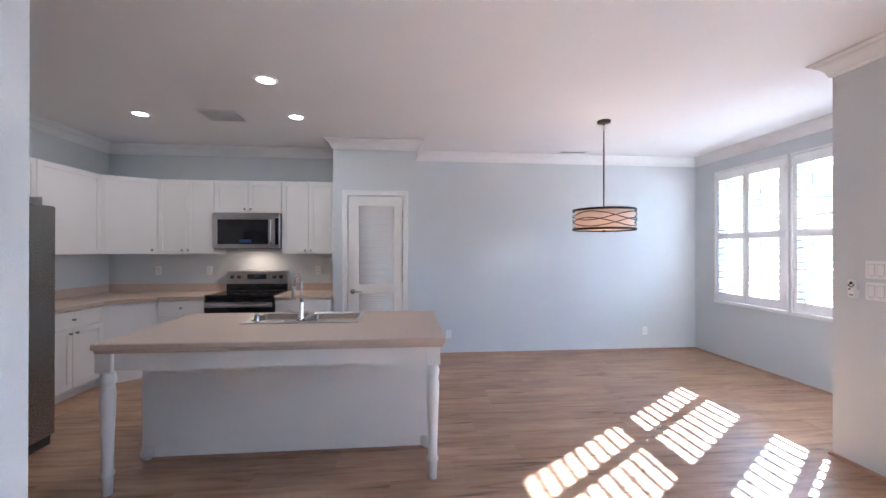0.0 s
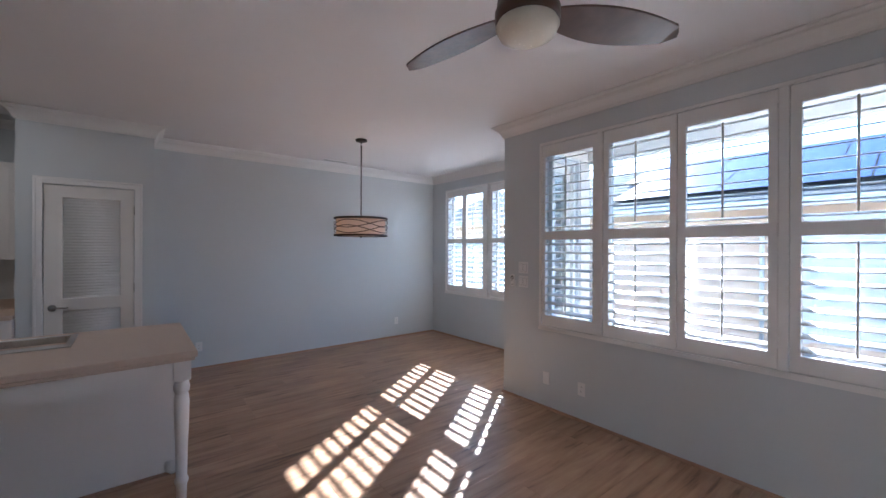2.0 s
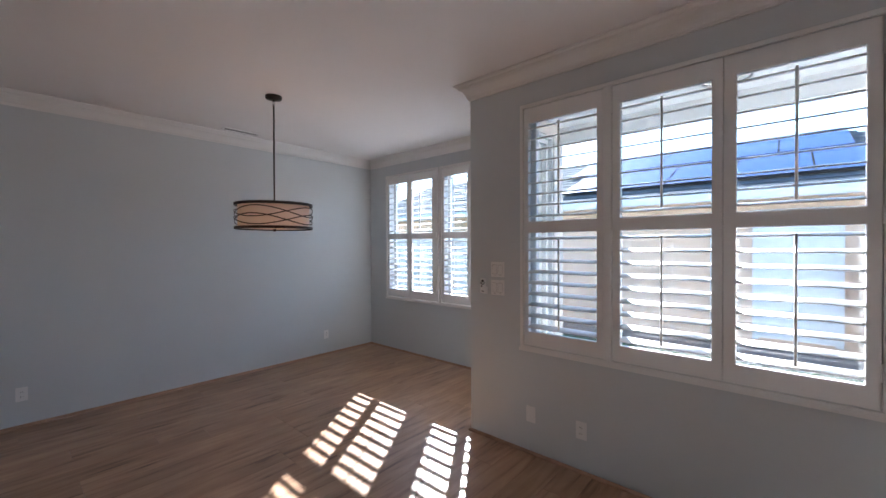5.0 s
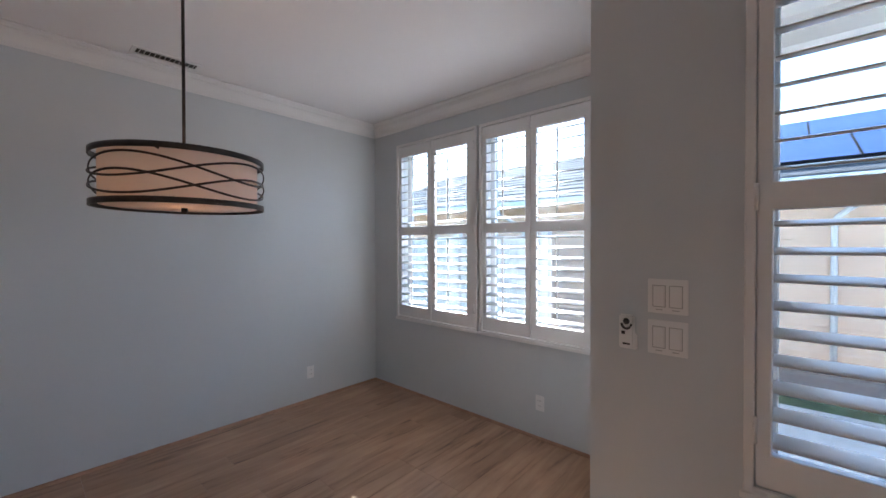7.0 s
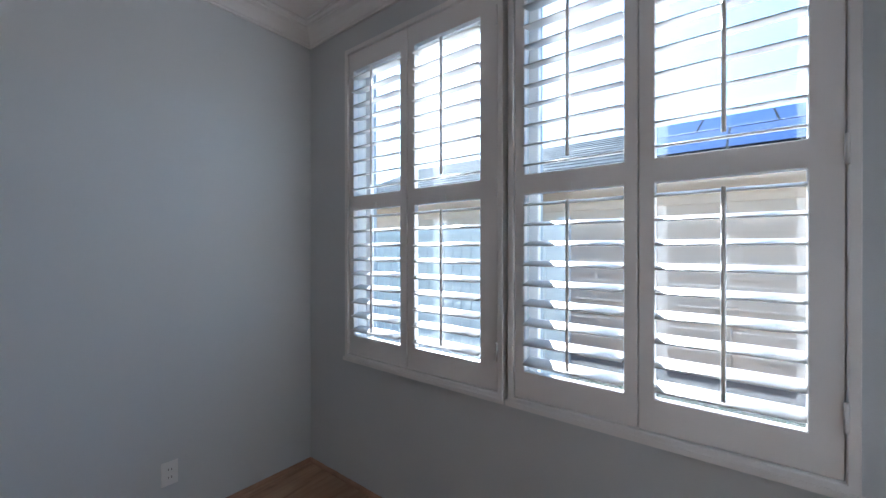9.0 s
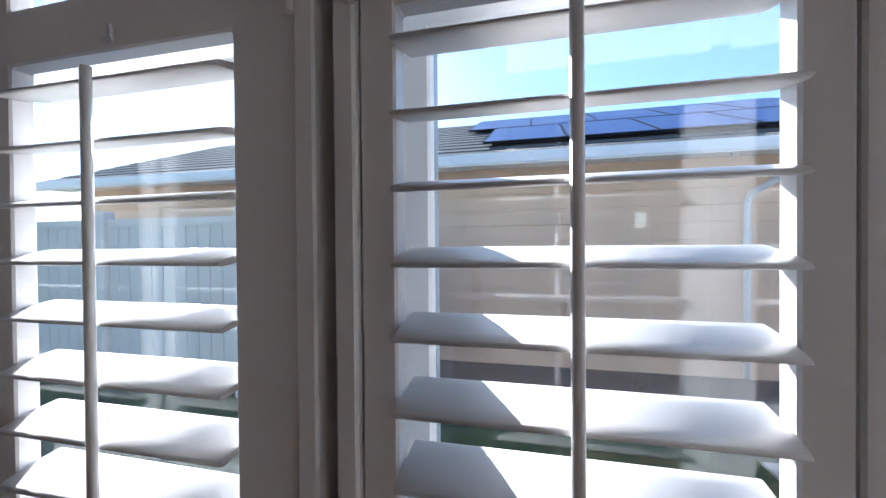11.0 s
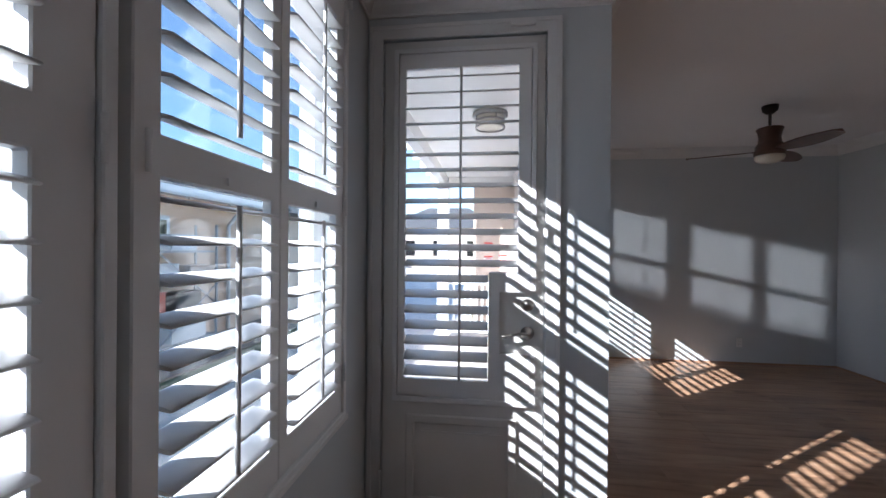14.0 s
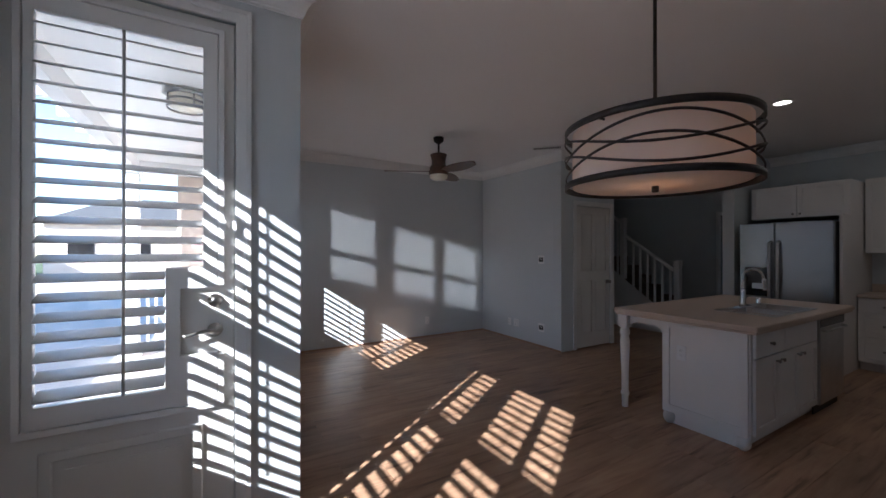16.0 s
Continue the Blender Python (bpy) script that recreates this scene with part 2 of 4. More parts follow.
def holed(u0, u1, v0, v1, holes, d0, d1, bev=0.0):
    """A board in u (x) and v (z), d0 to d1 deep in y, with rectangular holes (u0, u1, v0, v1)."""
    us = sorted({u0, u1, *[min(max(h[k], u0), u1) for h in holes for k in (0, 1)]})
    vs = sorted({v0, v1, *[min(max(h[k], v0), v1) for h in holes for k in (2, 3)]})
    bm, made = bmesh.new(), {}

    def vert(i, j, d):
        if (i, j, d) not in made:
            made[i, j, d] = bm.verts.new((us[i], d, vs[j]))
        return made[i, j, d]

    def solid(i, j):
        if not (0 <= i < len(us) - 1 and 0 <= j < len(vs) - 1):
            return False
        mu, mv = (us[i] + us[i + 1]) / 2, (vs[j] + vs[j + 1]) / 2
        return not any(h[0] < mu < h[1] and h[2] < mv < h[3] for h in holes)

    for i in range(len(us) - 1):
        for j in range(len(vs) - 1):
            if not solid(i, j):
                continue
            for d in (d0, d1):
                bm.faces.new((vert(i, j, d), vert(i + 1, j, d), vert(i + 1, j + 1, d), vert(i, j + 1, d)))
            for di, dj, a, b in ((-1, 0, (i, j), (i, j + 1)), (1, 0, (i + 1, j), (i + 1, j + 1)), (0, -1, (i, j), (i + 1, j)), (0, 1, (i, j + 1), (i + 1, j + 1))):
                if not solid(i + di, j + dj):
                    bm.faces.new((vert(*a, d0), vert(*b, d0), vert(*b, d1), vert(*a, d1)))
    bmesh.ops.recalc_face_normals(bm, faces=bm.faces)
    if bev:
        sharp = [e for e in bm.edges if len(e.link_faces) == 2 and e.calc_face_angle(0) > 1]
        bmesh.ops.bevel(bm, geom=sharp, offset=bev, segments=1, affect="EDGES")
    return bm


def mesh_of(name, bm, material):
    me = bpy.data.meshes.new(name)
    bm.to_mesh(me)
    bm.free()
    me.materials.append(material)
    return me


def part(name, bm, material, parent=None, label="", m=None):
    ob = new(name, bm if isinstance(bm, bpy.types.Mesh) else mesh_of(name, bm, material))
    if parent is not None:
        ob.parent = parent
    if m is not None:
        ob.matrix_basis = m
    return tagged(ob, label)


def thing(name, label, category, m=None, group="", kind=""):
    ob = new(name)
    ob.empty_display_size = 0.1
    if m is not None:
        ob.matrix_basis = m
    return tagged(ob, label, category, group, kind)


def setting(name, bm, material, label="", m=None):
    return tagged(part(name, bm, material, None, label, m), kind="structure")


# ---- the shell ----
EAST, NORTH, SOUTH, LIVE, JUT, WEST, KW = 4.4, 5.45, -0.88, 3.165, 2.575, -0.60, -3.65
TO_EAST = lambda x: pose(x, 0, 0, 0, 0, 90)  # local u runs along +y, depth runs to -x


def wall_ew(name, x0, x1, y, t, holes=(), z1=H, z0=0.0, m=WALL):
    """A wall along x whose room face is at y, t thick (signed)."""
    return setting(name, holed(x0, x1, z0, z1, holes, y, y + t), m, "pale blue-grey painted plaster wall")


def wall_ns(name, y0, y1, x, t, holes=(), z1=H, z0=0.0, m=WALL):
    bm = holed(y0, y1, z0, z1, holes, 0, -t)
    return setting(name, bm, m, "pale blue-grey painted plaster wall", TO_EAST(x))


AWIN = [(4.04, 5.01, 0.79, 2.475), (3.015, 3.955, 0.79, 2.475)]
LWIN = (-0.27, 2.08, 0.79, 2.48)
wall_ew("wall_north", KW - 0.15, EAST + 0.15, NORTH, 0.15)
wall_ns("wall_east", JUT - 0.145, NORTH, EAST, 0.15, AWIN)
wall_ew("wall_entry", LIVE + 0.15, EAST, JUT, -0.145, [(3.46, 4.33, 0.0, 2.57)])
wall_ns("wall_living", SOUTH, JUT, LIVE, 0.15, [LWIN])
wall_ew("wall_south", -4.45, LIVE + 0.15, SOUTH, -0.15)
wall_ns("wall_west", SOUTH, 0.8, WEST, -0.15)
wall_ew("wall_closet", -1.75, WEST, 0.95, -0.15, [(-1.66, -0.89, 0.0, 2.07)])
wall_ns("wall_closet_side", SOUTH, 0.8, -1.75, 0.15)
wall_ew("wall_fridge", -4.45, -2.5, 2.25, -0.14)
wall_ns("wall_kitchen", 2.25, NORTH, KW, -0.15)
wall_ns("wall_hall", SOUTH, 2.11, -4.3, -0.15, [(1.3, 1.72, 0.0, 2.05)])
bm = boxes((-0.74, 0.27, 4.93, 5.03, 2.13, H), (-0.74, -0.575, 4.93, 5.03, 0, 2.13), (0.12, 0.27, 4.93, 5.03, 0, 2.13), (0.17, 0.27, 5.03, NORTH, 0, H), (-0.74, -0.64, 5.03, NORTH, 0, H))
setting("wall_pantry", bm, WALL, "pale blue-grey painted pantry bump-out wall")
# dim room past the hall door, with a small high window
setting("wall_back_room", boxes((-6.2, -6.1, 0.6, 2.6, 0, 1.75), (-6.2, -6.1, 0.6, 2.6, 2.15, H), (-6.2, -6.1, 0.6, 0.95, 1.75, 2.15), (-6.2, -6.1, 1.25, 2.6, 1.75, 2.15), (-6.1, -4.45, 0.5, 0.6, 0, H), (-6.1, -4.45, 2.6, 2.7, 0, H)), WALL, "plain painted wall of a dim back room")
setting("floor", boxes((-6.2, LIVE, SOUTH, 2.43, -0.15, -0.012), (-6.2, EAST, 2.43, NORTH, -0.15, -0.012)), BASEWOOD, "wood-look vinyl plank floor")
setting("ceiling", boxes((-6.3, LIVE + 0.15, SOUTH - 0.15, JUT - 0.145, H, H + 0.2), (-6.3, EAST + 0.15, JUT - 0.145, NORTH + 0.15, H, H + 0.2)), CEIL, "smooth white painted ceiling")


def sweep(name, pts, profile, m, label):
    """A moulding along pts, the room on the left; profile: (out from wall, height)."""
    bm, rings = bmesh.new(), []
    P = [Vector((x, y)) for x, y in pts]
    for i, p in enumerate(P):
        a = (p - P[i - 1]).normalized() if i else None
        b = (P[i + 1] - p).normalized() if i < len(P) - 1 else None
        na = Vector((-a.y, a.x)) if a else None
        nb = Vector((-b.y, b.x)) if b else None
        nn = (na + nb) / (1 + na.dot(nb)) if a and b else (na or nb)
        rings.append([bm.verts.new((p.x + nn.x * d, p.y + nn.y * d, z)) for d, z in profile])
    k = len(profile)
    for a, b in zip(rings, rings[1:]):
        for j in range(k):
            bm.faces.new((a[j], b[j], b[(j + 1) % k], a[(j + 1) % k]))
    bm.faces.new(rings[0])
    bm.faces.new(rings[-1][::-1])
    bmesh.ops.recalc_face_normals(bm, faces=bm.faces)
    return setting(name, bm, m, label)


ROOM = [(-1.75, 0.95), (WEST, 0.95), (WEST, SOUTH), (LIVE, SOUTH), (LIVE, JUT), (EAST, JUT), (EAST, NORTH), (0.27, NORTH), (0.27, 4.93), (-0.74, 4.93), (-0.74, NORTH), (KW, NORTH), (KW, 2.25)]
CROWN = [(0, -0.118), (0.011, -0.118), (0.013, -0.108), (0.019, -0.104), (0.023, -0.088), (0.034, -0.066), (0.050, -0.046), (0.066, -0.036), (0.070, -0.034), (0.072, -0.026), (0.082, -0.022), (0.090, -0.012), (0.100, -0.010), (0.100, 0), (0, 0)]
sweep("crown_molding", ROOM, [(d, H + z) for d, z in CROWN], TRIM, "white stepped crown molding under the ceiling")
QR = [(0, 0), (0.018, 0), (0.017, 0.008), (0.011, 0.016), (0, 0.02)]
for i, run in enumerate(([(WEST, 0.95), (WEST, SOUTH), (LIVE, SOUTH), (LIVE, JUT), (3.40, JUT)], [(EAST, JUT + 0.06), (EAST, NORTH), (0.27, NORTH), (0.27, 4.93), (0.19, 4.93)])):
    sweep("baseboard", run, QR, BASEWOOD, "wood quarter-round strip along the floor")


# ---- plantation shutters and windows ----
def louver_mesh(length, wide=0.083, thick=0.0095):
    bm = bmesh.new()
    seg, ends = 12, []
    for x in (0, length):
        ends.append([bm.verts.new((x, wide / 2 * math.cos(2 * math.pi * k / seg), thick / 2 * math.copysign(abs(math.sin(2 * math.pi * k / seg)) ** 0.6, math.sin(2 * math.pi * k / seg)))) for k in range(seg)])
    for k in range(seg):
        bm.faces.new((ends[0][k], ends[0][(k + 1) % seg], ends[1][(k + 1) % seg], ends[1][k])).smooth = True
    bm.faces.new(ends[0])
    bm.faces.new(ends[1])
    bmesh.ops.recalc_face_normals(bm, faces=bm.faces)
    return mesh_of("louver", bm, SHUT)


TILT = 12


def louvers(parent, u0, u1, v0, v1, count, depth, tilt=TILT, mesh=None):
    mesh = mesh or louver_mesh(u1 - u0 - 0.004)
    pitch = (v1 - v0) / count
    for k in range(count):
        part("louver", mesh, SHUT, parent, m=pose(u0 + 0.002, depth, v0 + pitch * (k + 0.5), tilt, 0, 0))


def rod(parent, u, v0, v1, depth):
    part("tilt_rod", tube([(u, depth, v0), (u, depth, v1)], 0.0065, 8), SHUT, parent)


IN_EAST = lambda x: pose(x, 0, 0, 0, 0, -90)  # local u runs along -y, depth into the east wall


def shutter(name, m, outer, posts, panels, cuts, label):
    """Spans are along world y. Local x along the wall, y into the wall, z up. outer: frame rectangle; posts: T-post spans; panels: (u0, u1, hole u0, hole u1, hinge side)."""
    u0, u1, v0, v1 = -outer[1], -outer[0], outer[2], outer[3]
    posts = [(-b, -a) for a, b in posts]
    panels = [(-b, -a, -d, -c, -side) for a, b, c, d, side in panels]
    unit = thing(name, label, "window shutter", m)
    w = 0.026
    part("frame", holed(u0, u1, v0, v1, [(u0 + w, u1 - w, v0 + w, v1 - w)], -0.018, 0.075, 0.003), SHUT, unit)
    part("sill_lip", boxes((u0 - 0.008, u1 + 0.008, -0.026, -0.0185, v0 - 0.012, v0 + 0.012), bev=0.003), SHUT, unit)
    for a, b in posts:
        part("post", boxes((a, b, -0.02, 0.05, v0 + w + 0.001, v1 - w - 0.001), bev=0.003), SHUT, unit)
    part("stop", holed(u0 + 0.004, u1 - 0.004, v0 + 0.004, v1 - 0.004, [(u0 + w + 0.014, u1 - w - 0.014, v0 + w + 0.014, v1 - w - 0.014)], 0.0315, 0.045), SHUT, unit)
    lo0, lo1, hi0, hi1 = cuts
    for a, b, c, d, side in panels:
        pa = part("panel", holed(a, b, v0 + w + 0.004, v1 - w - 0.004, [(c, d, lo0, lo1), (c, d, hi0, hi1)], -0.008, 0.022, 0.003), SHUT, unit)
        part("rebate", boxes((b - 0.01, b + 0.012, 0.0225, 0.03, v0 + w + 0.02, v1 - w - 0.02)), SHUT, pa)
        mesh = louver_mesh(d - c - 0.004)
        for z0, z1 in ((lo0, lo1), (hi0, hi1)):
            louvers(pa, c, d, z0, z1, 9, 0.008, mesh=mesh)
            rod(pa, (c + d) / 2, z0 + 0.045, z1 - 0.035, -0.038)
        part("magnet_catch", boxes(((c + d) / 2 - 0.012, (c + d) / 2 + 0.012, -0.016, -0.007, lo1 + 0.008, lo1 + 0.034), bev=0.004), PLATE, pa)
        hx = a if side < 0 else b
        for hz in (v0 + 0.16, (lo1 + hi0) / 2 - 0.04, v1 - 0.2):
            part("hinge", tube([(hx, -0.022, hz), (hx, -0.022, hz + 0.078)], 0.0055, 8), SHUT, pa)
    return unit


CUTS = (0.886, 1.595, 1.675, 2.383)
shutter("plantation_shutter", IN_EAST(EAST - 0.03), (4.008, 5.04, 0.748, 2.515), [], [(4.036, 4.555, 4.125, 4.506, -1), (4.558, 5.012, 4.606, 4.972, 1)], CUTS, "white two-panel plantation shutter with open louvers in dining alcove")
shutter("plantation_shutter", IN_EAST(EAST - 0.03), (2.985, 3.985, 0.748, 2.515), [], [(3.013, 3.499, 3.085, 3.45, -1), (3.502, 3.957, 3.545, 3.915, 1)], CUTS, "white two-panel plantation shutter beside the entry door")
shutter("plantation_shutter", IN_EAST(LIVE), (-0.304, 2.112, 0.755, 2.52), [(0.293, 0.341), (1.469, 1.519)],
        [(-0.276, 0.29, -0.222, 0.238, -1), (0.344, 0.904, 0.393, 0.849, -1), (0.907, 1.466, 0.956, 1.419, 1), (1.522, 2.084, 1.563, 2.047, 1)], CUTS, "white four-panel plantation shutter across the living room window")


def window(name, m, u0, u1, v0, v1, splits, mid):
    """Vinyl sash window near the outer face of the wall."""
    w = 0.045
    u0, u1 = -u1, -u0
    xs = [u0, *[-q for q in reversed(splits)], u1]
    holes = []
    for a, b in zip(xs, xs[1:]):
        holes += [(a + w, b - w, v0 + w, mid - 0.025), (a + w, b - w, mid + 0.025, v1 - w)]
    ob = setting(name, holed(u0, u1, v0, v1, holes, 0.085, 0.135, 0.004), VINYL, "white vinyl sash window", m)
    for h in holes:
        p = part("pane", boxes((h[0], h[1], 0.108, 0.112, h[2], h[3])), PANE, ob)
        p.visible_shadow = False
    return ob


window("window_1", IN_EAST(EAST), *AWIN[0], [], 1.66)
window("window_2", IN_EAST(EAST), *AWIN[1], [], 1.66)
window("window_3", IN_EAST(LIVE), *LWIN, [0.317, 1.494], 1.66)

# ---- entry door ----
INTO_JUT = pose(0, JUT, 0, 0, 0, 180)  # local x is -world x, depth into the wall is +y


def casing(parent, a, b, top, w=0.066, d=-0.02, name="casing"):
    part(name, holed(a - w, b + w, 0.0, top + w, [(a, b, -1, top)], d, -0.002, 0.004), TRIM, parent)
    part(name, holed(a - w - 0.004, b + w + 0.004, 0.0, top + w + 0.004, [(a - w + 0.018, b + w - 0.018, -1, top + w - 0.018)], d - 0.008, d - 0.0005, 0.003), TRIM, parent)


entry = thing("door_entry", "cream painted entry door with glass and shutter, closed", "door", INTO_JUT, kind="structure")
ea, eb = -4.312, -3.476
casing(entry, ea - 0.002, eb + 0.002, 2.552)
part("door_stop", holed(-4.329, -3.461, 0.0, 2.569, [(-4.29, -3.50, -1, 2.525)], 0.047, 0.10, 0.003), TRIM, entry)
leaf = part("leaf", holed(ea + 0.003, eb - 0.003, 0.008, 2.545, [(-4.20, -3.60, 1.345, 2.42), (-4.20, -3.745, 0.74, 1.3451)], 0.0, 0.045, 0.003), CREAM, entry)
p = part("pane", boxes((-4.20, -3.60, 0.024, 0.03, 1.345, 2.42), (-4.20, -3.745, 0.024, 0.03, 0.74, 1.3449)), CLEAR, leaf)
p.visible_shadow = False
part("lower_panel", holed(-4.18, -3.61, 0.13, 0.60, [(-4.135, -3.655, 0.175, 0.555)], -0.016, 0.0, 0.006), CREAM, leaf)
part("raised_field", boxes((-4.105, -3.685, -0.014, 0.001, 0.205, 0.525), bev=0.008), CREAM, leaf)
sf = part("shutter_frame", holed(-4.25, -3.522, 0.672, 2.492, [(-4.225, -3.547, 0.70, 2.467), (-3.66, -3.4, 0.925, 1.255)], -0.034, -0.001, 0.003), SHUT, entry)
sp = part("shutter_panel", holed(-4.222, -3.55, 0.703, 2.464, [(-4.188, -3.611, 1.345, 2.389), (-4.188, -3.756, 0.793, 1.3451), (-3.70, -3.4, 0.935, 1.245)], -0.03, -0.004, 0.003), SHUT, entry)
long_mesh, short_mesh = louver_mesh(0.573), louver_mesh(0.428)
for k in range(20):
    z = 0.832 + k * 0.0797
    part("louver", long_mesh if z > 1.36 else short_mesh, SHUT, sp, m=pose(-4.186, -0.017, z, 24, 0, 0))
rod(sp, -3.90, 0.80, 2.37, -0.062)
for hz in (0.2, 0.95, 1.62, 2.2):
    part("hinge", tube([(ea - 0.002, -0.026, hz), (ea - 0.002, -0.026, hz + 0.1)], 0.007, 8), SHUT, entry)
part("deadbolt", lathe([(0, 0), (0.03, 0), (0.032, -0.008), (0.022, -0.014), (0.02, -0.03), (0, -0.032)], 20), NICKEL, entry, "satin nickel deadbolt", pose(-3.561, -0.0005, 1.182, -90, 0, 0))
hb = part("lever_rose", lathe([(0, 0), (0.033, 0), (0.034, -0.008), (0.02, -0.014), (0.013, -0.05), (0, -0.052)], 20), NICKEL, entry, "satin nickel lever handle", pose(-3.561, -0.0005, 1.04, -90, 0, 0))
part("lever", tube([(-3.561, -0.048, 1.04), (-3.60, -0.052, 1.044), (-3.64, -0.052, 1.037), (-3.675, -0.05, 1.026), (-3.69, -0.049, 1.03)], 0.008, 8), NICKEL, entry)
part("contact_sensor", boxes((-3.66, -3.535, -0.05, -0.03, 2.575, 2.605), bev=0.004), PLATE, entry)
part("chain_latch", boxes((-3.535, -3.515, -0.05, -0.001, 1.52, 1.57), (-3.487, -3.468, -0.045, -0.029, 1.51, 1.57), bev=0.003), PLATE, entry)
setting("threshold", boxes((3.46, 4.33, JUT - 0.145, JUT, -0.02, 0.004)), ALU, "metal door threshold")


# ---- panel doors ----
def knob_bm():
    return lathe([(0, 0), (0.03, 0), (0.031, -0.006), (0.012, -0.012), (0.011, -0.03), (0.024, -0.038), (0.027, -0.052), (0.018, -0.062), (0, -0.064)], 20)


def panel_door(name, label, m, a, b, top, panels, knob_u):
    d = thing(name, label, "door", m, kind="structure")
    casing(d, a, b, top + 0.004)
    lf = part("leaf", holed(a + 0.003, b - 0.003, 0.01, top, panels, 0.0, 0.035, 0.003), CREAM, d)
    for p0, p1, q0, q1 in panels:
        part("panel", boxes((p0, p1, 0.012, 0.022, q0, q1), (p0 + 0.025, p1 - 0.025, 0.004, 0.0125, q0 + 0.025, q1 - 0.025), bev=0.003), CREAM, lf)
    part("knob", knob_bm(), NICKEL, d, "dark nickel round knob", pose(knob_u, 0, 0.95, -90, 0, 0))
    for hz in (0.2, 1.0, 1.8):
        hu = a if abs(knob_u - b) < abs(knob_u - a) else b
        part("hinge", tube([(hu, -0.008, hz), (hu, -0.008, hz + 0.08)], 0.006, 8), NICKEL, d)
    return d


panel_door("door_closet", "white four-panel closet door, closed", pose(0, 0.95, 0, 0, 0, 180), 0.90, 1.65, 2.06,
           [(0.99, 1.24, 1.12, 1.95), (1.31, 1.56, 1.12, 1.95), (0.99, 1.24, 0.22, 0.98), (1.31, 1.56, 0.22, 0.98)], 1.59)
pd = thing("door_pantry", "white louvered pantry door, closed", "door", pose(0, 4.93, 0), kind="structure")
casing(pd, -0.562, 0.107, 2.108, 0.062)
lf = part("leaf", holed(-0.558, 0.103, 0.01, 2.103, [(-0.43, -0.005, 1.02, 1.985), (-0.43, -0.005, 0.2, 0.90)], 0.0, 0.035, 0.003), CREAM, pd)
slat = louver_mesh(0.421, 0.044, 0.007)
for k in range(34):
    part("slat", slat, CREAM, lf, m=pose(-0.428, 0.016, 1.032 + k * 0.0286, 58, 0, 0))
for k in range(24):
    part("slat", slat, CREAM, lf, m=pose(-0.428, 0.016, 0.212 + k * 0.0292, 58, 0, 0))
part("rose", lathe([(0, 0), (0.03, 0), (0.031, -0.006), (0.012, -0.012), (0.011, -0.045), (0, -0.046)], 18), NICKEL, pd, "", pose(-0.50, 0, 0.935, -90, 0, 0))
part("lever", tube([(-0.50, -0.042, 0.935), (-0.46, -0.045, 0.937), (-0.41, -0.044, 0.933), (-0.385, -0.043, 0.937)], 0.0075, 8), NICKEL, pd)
for hz in (0.25, 1.05, 1.85):
    part("hinge", tube([(0.108, -0.01, hz), (0.108, -0.01, hz + 0.09)], 0.007, 8), NICKEL, pd)
hd = thing("door_hall", "wood-trimmed open doorway at the end of the hall", "doorway", pose(-4.3, 0, 0, 0, 0, 90), kind="structure")
casing(hd, 1.3, 1.72, 2.05)


# ---- kitchen ----
def cab_knob(parent, u, v, d=-0.02):
    part("knob", lathe([(0, 0), (0.008, 0), (0.006, -0.012), (0.013, -0.018), (0.014, -0.025), (0.008, -0.03), (0, -0.031)], 14), NICKEL, parent, "", pose(u, d, v, -90, 0, 0))


def shaker(name, u0, u1, v0, v1, parent, knobs=(), flat=False):
    bm = bmesh.new()
    if flat:
        box(bm, u0, u1, -0.02, -0.001, v0, v1, bev=0.003)
    else:
        s = 0.055
        bm.free()
        bm = holed(u0, u1, v0, v1, [(u0 + s, u1 - s, v0 + s, v1 - s)], -0.02, -0.001, 0.002)
        box(bm, u0 + s, u1 - s, -0.012, -0.002, v0 + s, v1 - s)
    d = part(name, bm, CAB, parent)
    for u, v in knobs:
        cab_knob(d, u, v)
    return d


def base_cabinet(m, w, layout, label, depth=0.58):
    """Front at local y = 0, x from 0 to w."""
    c = thing("base_cabinet", label, "cabinet", m, "base cabinets")
    part("body", boxes((0, w, 0, depth, 0.1, 0.86)), CAB, c)
    part("toe_kick", boxes((0, w, 0.06, depth, 0.0, 0.099)), CAB, c)
    g = 0.002
    if layout == "drawers":
        for v0, v1 in ((0.69, 0.85), (0.41, 0.685), (0.11, 0.405)):
            shaker("drawer", g, w - g, v0, v1, c, [(w / 2, (v0 + v1) / 2)], flat=v0 > 0.6)
    else:
        shaker("drawer", g, w - g, 0.69, 0.85, c, [(w / 2, 0.77)], flat=True)
        if w > 0.5:
            shaker("door", g, w / 2 - g, 0.11, 0.685, c, [(w / 2 - 0.035, 0.64)])
            shaker("door", w / 2 + g, w - g, 0.11, 0.685, c, [(w / 2 + 0.035, 0.64)])
        else:
            shaker("door", g, w - g, 0.11, 0.685, c, [(w - 0.04, 0.64)])
    return c


def wall_cabinet(m, w, z0, z1, doors, label, depth=0.32):
    c = thing("wall_cabinet", label, "cabinet", m, "wall cabinets")
    part("body", boxes((0, w, 0, depth, z0, z1)), CAB, c)
    g = 0.002
    if doors == 1:
        shaker("door", g, w - g, z0 + g, z1 - g, c, [(w - 0.04, z0 + 0.045)])
    else:
        shaker("door", g, w / 2 - g, z0 + g, z1 - g, c, [(w / 2 - 0.035, z0 + 0.045)])
        shaker("door", w / 2 + g, w - g, z0 + g, z1 - g, c, [(w / 2 + 0.035, z0 + 0.045)])
    return c


